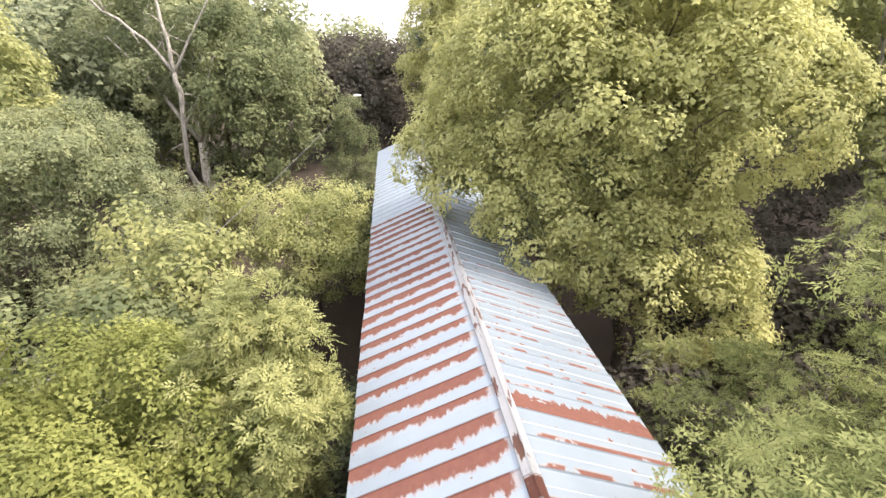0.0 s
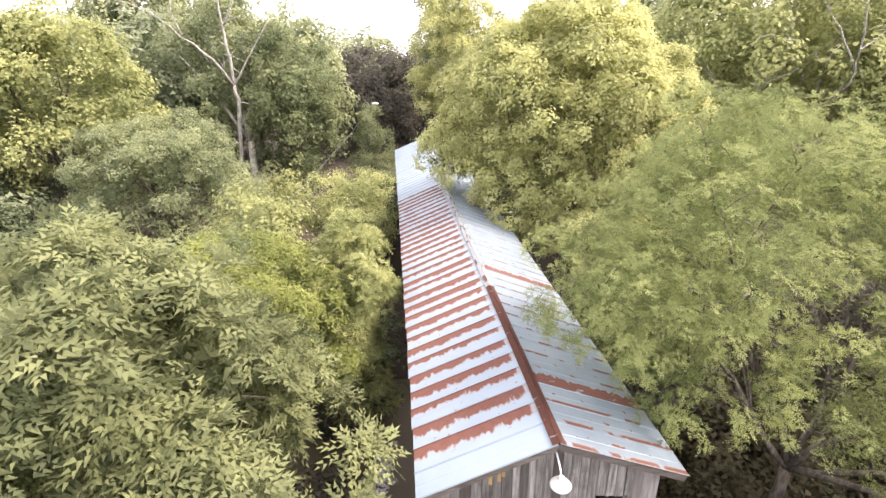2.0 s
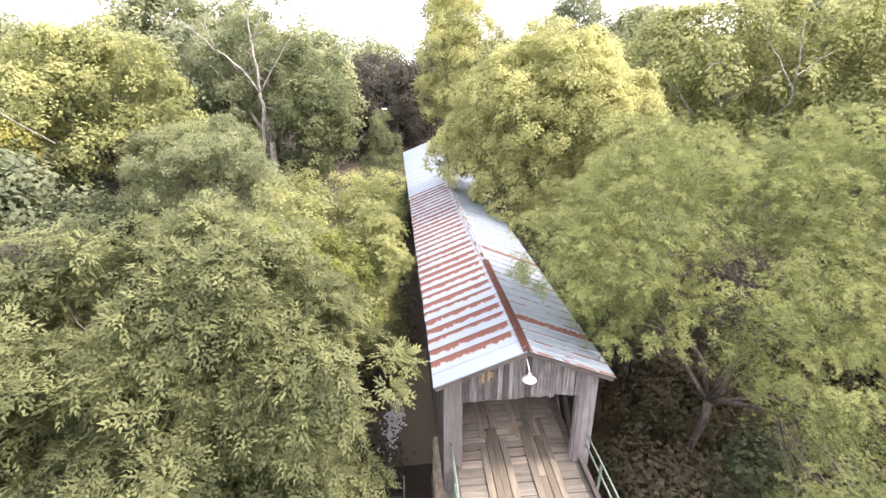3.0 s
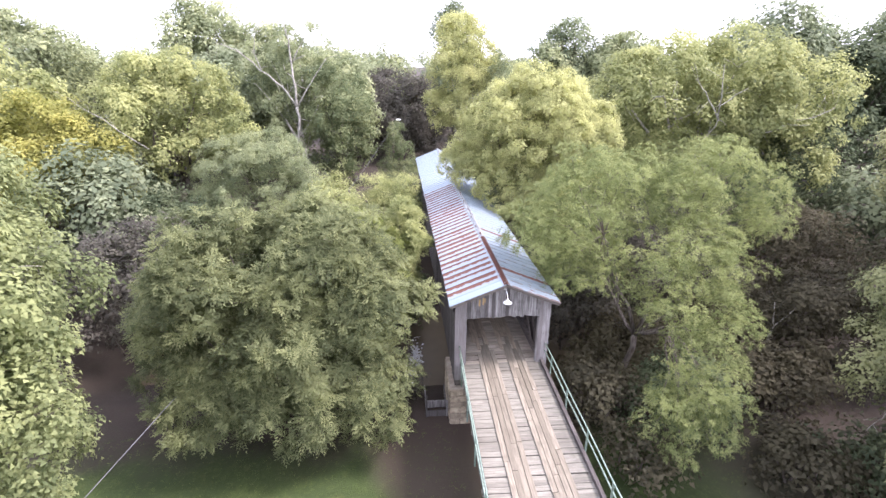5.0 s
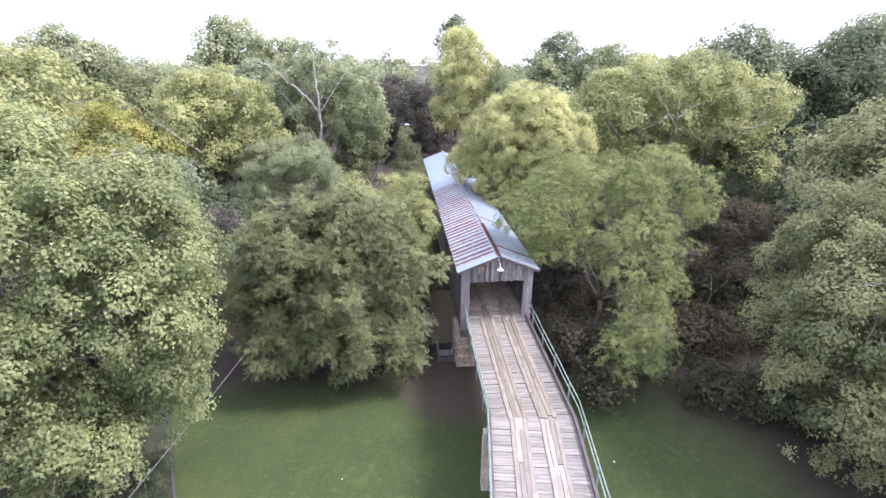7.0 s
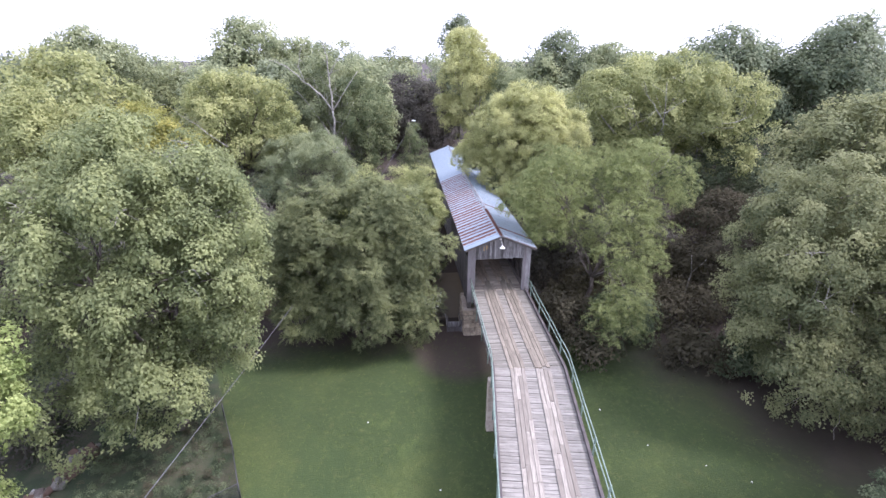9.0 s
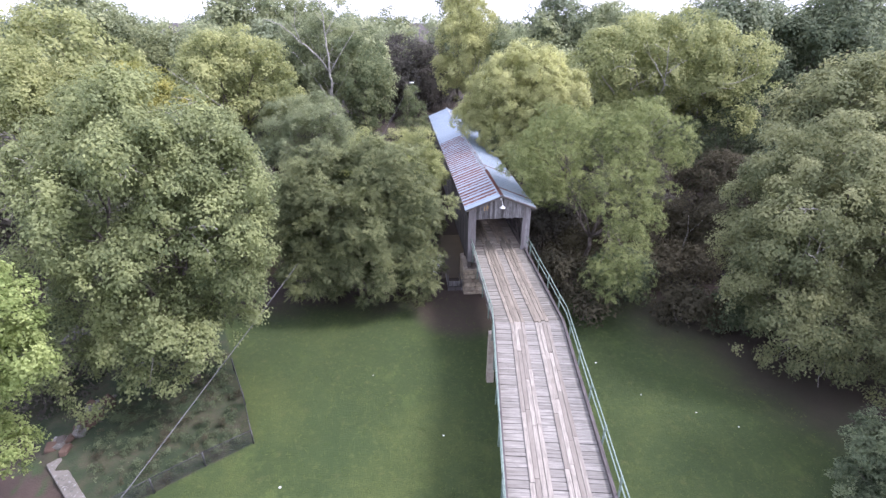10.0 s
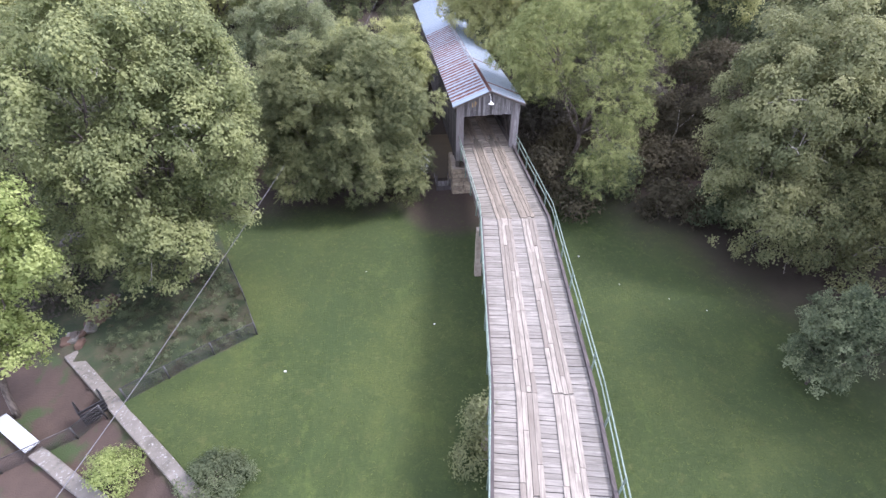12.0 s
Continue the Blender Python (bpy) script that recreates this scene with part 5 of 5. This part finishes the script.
for i in range(26):
    f = rnd.random()
    x, y = -25.6 + 0.5 * f + rnd.uniform(-0.55, 0.55), -14.0 + 4.2 * f + rnd.uniform(-0.25, 0.25)
    bm = bmesh.new()
    sx, sy, sz = rnd.uniform(0.2, 0.5), rnd.uniform(0.2, 0.45), rnd.uniform(0.12, 0.3)
    box(bm, -sx, sx, -sy, sy, -sz, sz, 0.06, pose(x, y, -4.35 + rnd.uniform(0, 0.25), rnd.uniform(-25, 25), rnd.uniform(-25, 25), rnd.uniform(0, 180)))
    for v in bm.verts:
        v.co += Vector(noise.noise_vector(v.co * 2.3)) * 0.06
    part("block", bm, rnd.choice((MORTAR, CLAY, CLAY, CLAY, STAINED)), rubble)
boulder = empty("boulder", "large rounded grey boulder beneath trees", "boulder")
bm = bmesh.new()
bmesh.ops.create_icosphere(bm, subdivisions=3, radius=1.0, matrix=Matrix.Translation((-30.0, -4.4, -3.7)) @ Matrix.Diagonal((1.1, 0.9, 0.95, 1)))
for v in bm.verts:
    v.co += Vector(noise.noise_vector(v.co * 0.9)) * 0.22
part("rock", bm, STAINED, boulder)

def wire_fence(label, posts, height, post_mat):
    ob = empty("wire_fence", label, "fence", "yard fences")
    tops = []
    for x, y in posts:
        gz = float(ground_height(x, y))
        bm = bmesh.new()
        tube(bm, [(x, y, gz - 0.2), (x, y, gz + height + 0.04)], [0.045, 0.045], 7)
        part("post", bm, post_mat, ob)
        tops.append((x, y, gz))
    for (x0, y0, z0), (x1, y1, z1) in zip(tops, tops[1:]):
        bm = bmesh.new()
        tube(bm, [(x0, y0, z0 + height), (x1, y1, z1 + height)], [0.02, 0.02], 6)
        part("rail", bm, post_mat, ob)
        bm = bmesh.new()
        ln = math.hypot(x1 - x0, y1 - y0)
        n = int((ln + height) / 0.14)
        for i in range(n):
            for s in (0, 1):
                u0, u1 = i * 0.14 - (0 if s else height), i * 0.14 - (height if s else 0)
                h0, h1 = 0.0, height
                pts = []
                for f in (0.0, 1.0):
                    u, h = u0 + (u1 - u0) * f, h0 + (h1 - h0) * f
                    pts.append((u, h))
                (ua, ha), (ub, hb) = pts
                lo, hi = min(ua, ub), max(ua, ub)
                if hi < 0.02 or lo > ln - 0.02:
                    continue
                clip = lambda u: min(max(u, 0.0), ln)
                at_h = lambda u: ha + (hb - ha) * (u - ua) / (ub - ua)
                a, b = clip(ua), clip(ub)
                P = [(x0 + (x1 - x0) * u / ln, y0 + (y1 - y0) * u / ln, z0 + (z1 - z0) * u / ln + at_h(u)) for u in (a, b)]
                tube(bm, P, [0.008, 0.008], 3, False)
        part("wire_mesh", bm, post_mat, ob)
    return ob


wire_fence("black chain-link fence around a weedy yard corner", [(-21.1, -17.9), (-19.45, -16.75), (-17.6, -15.3), (-15.6, -13.97), (-16.9, -11.0), (-18.5, -7.8)], 0.95, STEEL)
wire_fence("dark wire fence across the bare yard", [(-27.2, -21.6), (-25.9, -20.6), (-23.2, -19.2), (-21.9, -18.6)], 0.9, STEEL)

crate = empty("black_crate", "black slatted crate standing against the concrete wall", "crate")
for i in range(5):
    bm = bmesh.new()
    box(bm, -0.45, 0.45, -0.35, -0.31, 0.02 + i * 0.17, 0.15 + i * 0.17, 0.01, pose(-22.6, -18.2, float(ground_height(-22.6, -18.2)), 0, 0, 40) @ Matrix.Scale(1.25, 4))
    part("slat", bm, BLACK, crate)
bm = bmesh.new()
for x in (-0.42, 0.42):
    box(bm, x - 0.03, x + 0.03, -0.31, 0.35, 0.0, 0.86, 0.01, pose(-22.6, -18.2, float(ground_height(-22.6, -18.2)), 0, 0, 40) @ Matrix.Scale(1.25, 4))
part("side", bm, BLACK, crate)

# timber frame beside the stone pier
timber_frame = empty("timber_frame", "low weathered timber frame beside the stone pier", "frame")
fz = float(ground_height(-3.2, 2.2))
for name, args in (("plank", (-3.75, -2.62, 1.15, 1.23, fz - 0.1, fz + 0.42)), ("plank", (-3.72, -2.65, 1.9, 1.98, fz, fz + 0.5)), ("post", (-3.82, -3.72, 1.1, 1.2, fz - 0.3, fz + 1.5)), ("post", (-2.68, -2.58, 1.1, 1.2, fz - 0.3, fz + 1.1)),
                   ("rail", (-3.82, -3.75, 1.2, 3.4, fz + 0.35, fz + 0.5)), ("rail", (-2.66, -2.6, 1.2, 3.4, fz + 0.35, fz + 0.5))):
    bm = bmesh.new()
    box(bm, *args, 0.01)
    part(name, bm, WOOD_GREY, timber_frame)

# white riffles: foam and sparkle on the creek imitated by whitened stone shapes
RIFFLE_WHITE = plain("white_riffle_fleck", (0.55, 0.55, 0.56), (0.80, 0.80, 0.82), 0.4, 8, 0.3)
riffle_flecks = empty("riffle_flecks", "white flecks standing in for foam and sparkle on the creek", "stones", kind="stuff")
bm = bmesh.new()
for i in range(320):
    y = 8.7 + rnd.gauss(0, 1.1)
    x = -4.35 + (y - 8.7) * 0.10 + rnd.gauss(0, 0.24)
    bmesh.ops.create_icosphere(bm, subdivisions=1, radius=rnd.uniform(0.03, 0.11), matrix=pose(x, y, -5.6 + rnd.uniform(-0.03, 0.04), rnd.uniform(0, 90), 0, rnd.uniform(0, 90)) @ Matrix.Diagonal((1.3, 1, 0.6, 1)))
part("stone", bm, RIFFLE_WHITE, riffle_flecks)

# scraps of litter on the lawn
for x, y, r in ((-13.6, -16.8, 0.050), (-9.5, -9.0, 0.028), (6.8, -12.0, 0.028), (9.4, -13.6, 0.028), (11.2, -14.8, 0.033), (5.2, -8.8, 0.04), (-5.4, -14.2, 0.04)):
    scrap = empty("litter_scrap", "small white crumpled scrap of litter on lawn", "litter", "litter on lawn")
    bm = bmesh.new()
    bmesh.ops.create_icosphere(bm, subdivisions=2, radius=r, matrix=Matrix.Translation((x, y, float(ground_height(x, y)) + r * 0.4)) @ Matrix.Diagonal((1.5, 1, 0.6, 1)))
    for v in bm.verts:
        v.co += Vector(noise.noise_vector(v.co * 14)) * r * 0.3
    part("paper", bm, ENAMEL, scrap)
tree("vine", "green creeper climbing the concrete support", (-4.0, -22.6), [(-4.15, -22.7, -3.6, 0.65, 0.7, 1.0), (-4.1, -22.6, -2.4, 0.5, 0.55, 1.0), (-4.05, -22.5, -1.3, 0.32, 0.4, 0.8)], "feather", "elm", 90, 0.03, 1.8, category="creeper")


def grass_tufts():
    """Short uneven blades over the lawn, too many to count."""
    rng = np.random.default_rng(31)
    n = 9000
    x, y = rng.uniform(-20.5, 15.5, n), rng.uniform(-33, 0.5, n)
    keep = ((x + 0.45 * y) < 9.5) & ((0.683 * x + 0.730 * y) > -27.4) & ~((np.abs(x + 0.5 + np.minimum(0, y + 10) * -0.15) < 1.5))
    x, y = x[keep], y[keep]
    n = len(x)
    c = np.stack((x, y, ground_height(x, y)), 1)
    per = 4
    c = np.repeat(c, per, 0) + rng.normal(size=(n * per, 3)) * np.array([0.05, 0.05, 0])
    m = n * per
    lean = rng.normal(size=(m, 3)) * np.array([0.09, 0.09, 0])
    h = rng.uniform(0.02, 0.06, m)[:, None] * np.array([0, 0, 1.0])
    side = unit(np.stack((rng.normal(size=m), rng.normal(size=m), np.zeros(m)), 1)) * 0.014
    v = np.stack((c - side, c + side, c + lean + h), 1).reshape(-1, 3)
    tone = np.repeat(rng.random(n), per * 3)
    ob = new("grass", leaf_mesh("grass", v, np.arange(len(v)).reshape(-1, 3), tone, GRASS_BLADE))
    tagged(ob, "short uneven green grass blades over the lawn", "grass", kind="stuff")


GRASS_BLADE = leaf_material("grass_blade", (0.060, 0.090, 0.026), (0.105, 0.140, 0.044), (0.14, 0.16, 0.06))
grass_tufts()


def weeds(name, label, x0, x1, y0, y1, n, seed, leaf):
    """Low leafy weeds over a patch of ground."""
    rng = np.random.default_rng(seed)
    spots = []
    while len(spots) < n:
        x, y = rng.uniform(x0, x1), rng.uniform(y0, y1)
        if 0.906 * x + 0.424 * y < -20.3 and -0.583 * x + 0.812 * y > -2.0 and 0.683 * x + 0.730 * y > -27.0:
            r = rng.uniform(0.10, 0.32)
            spots.append((x, y, float(ground_height(x, y)) + r * 0.4, r, r, r * 0.8))
    v, f, t = leaf_cloud(rng, spots, STYLES["weed"], 0.22)
    ob = new(name, leaf_mesh(name, v, f, t, LEAF[leaf]))
    tagged(ob, label, "weeds", kind="stuff")


weeds("weeds", "low dark green weeds inside the wire fence", -25, -15.6, -18, -6, 420, 41, "dark")
weeds("weeds", "scattered brownish weeds inside the wire fence", -25, -15.6, -18, -6, 120, 42, "brown")
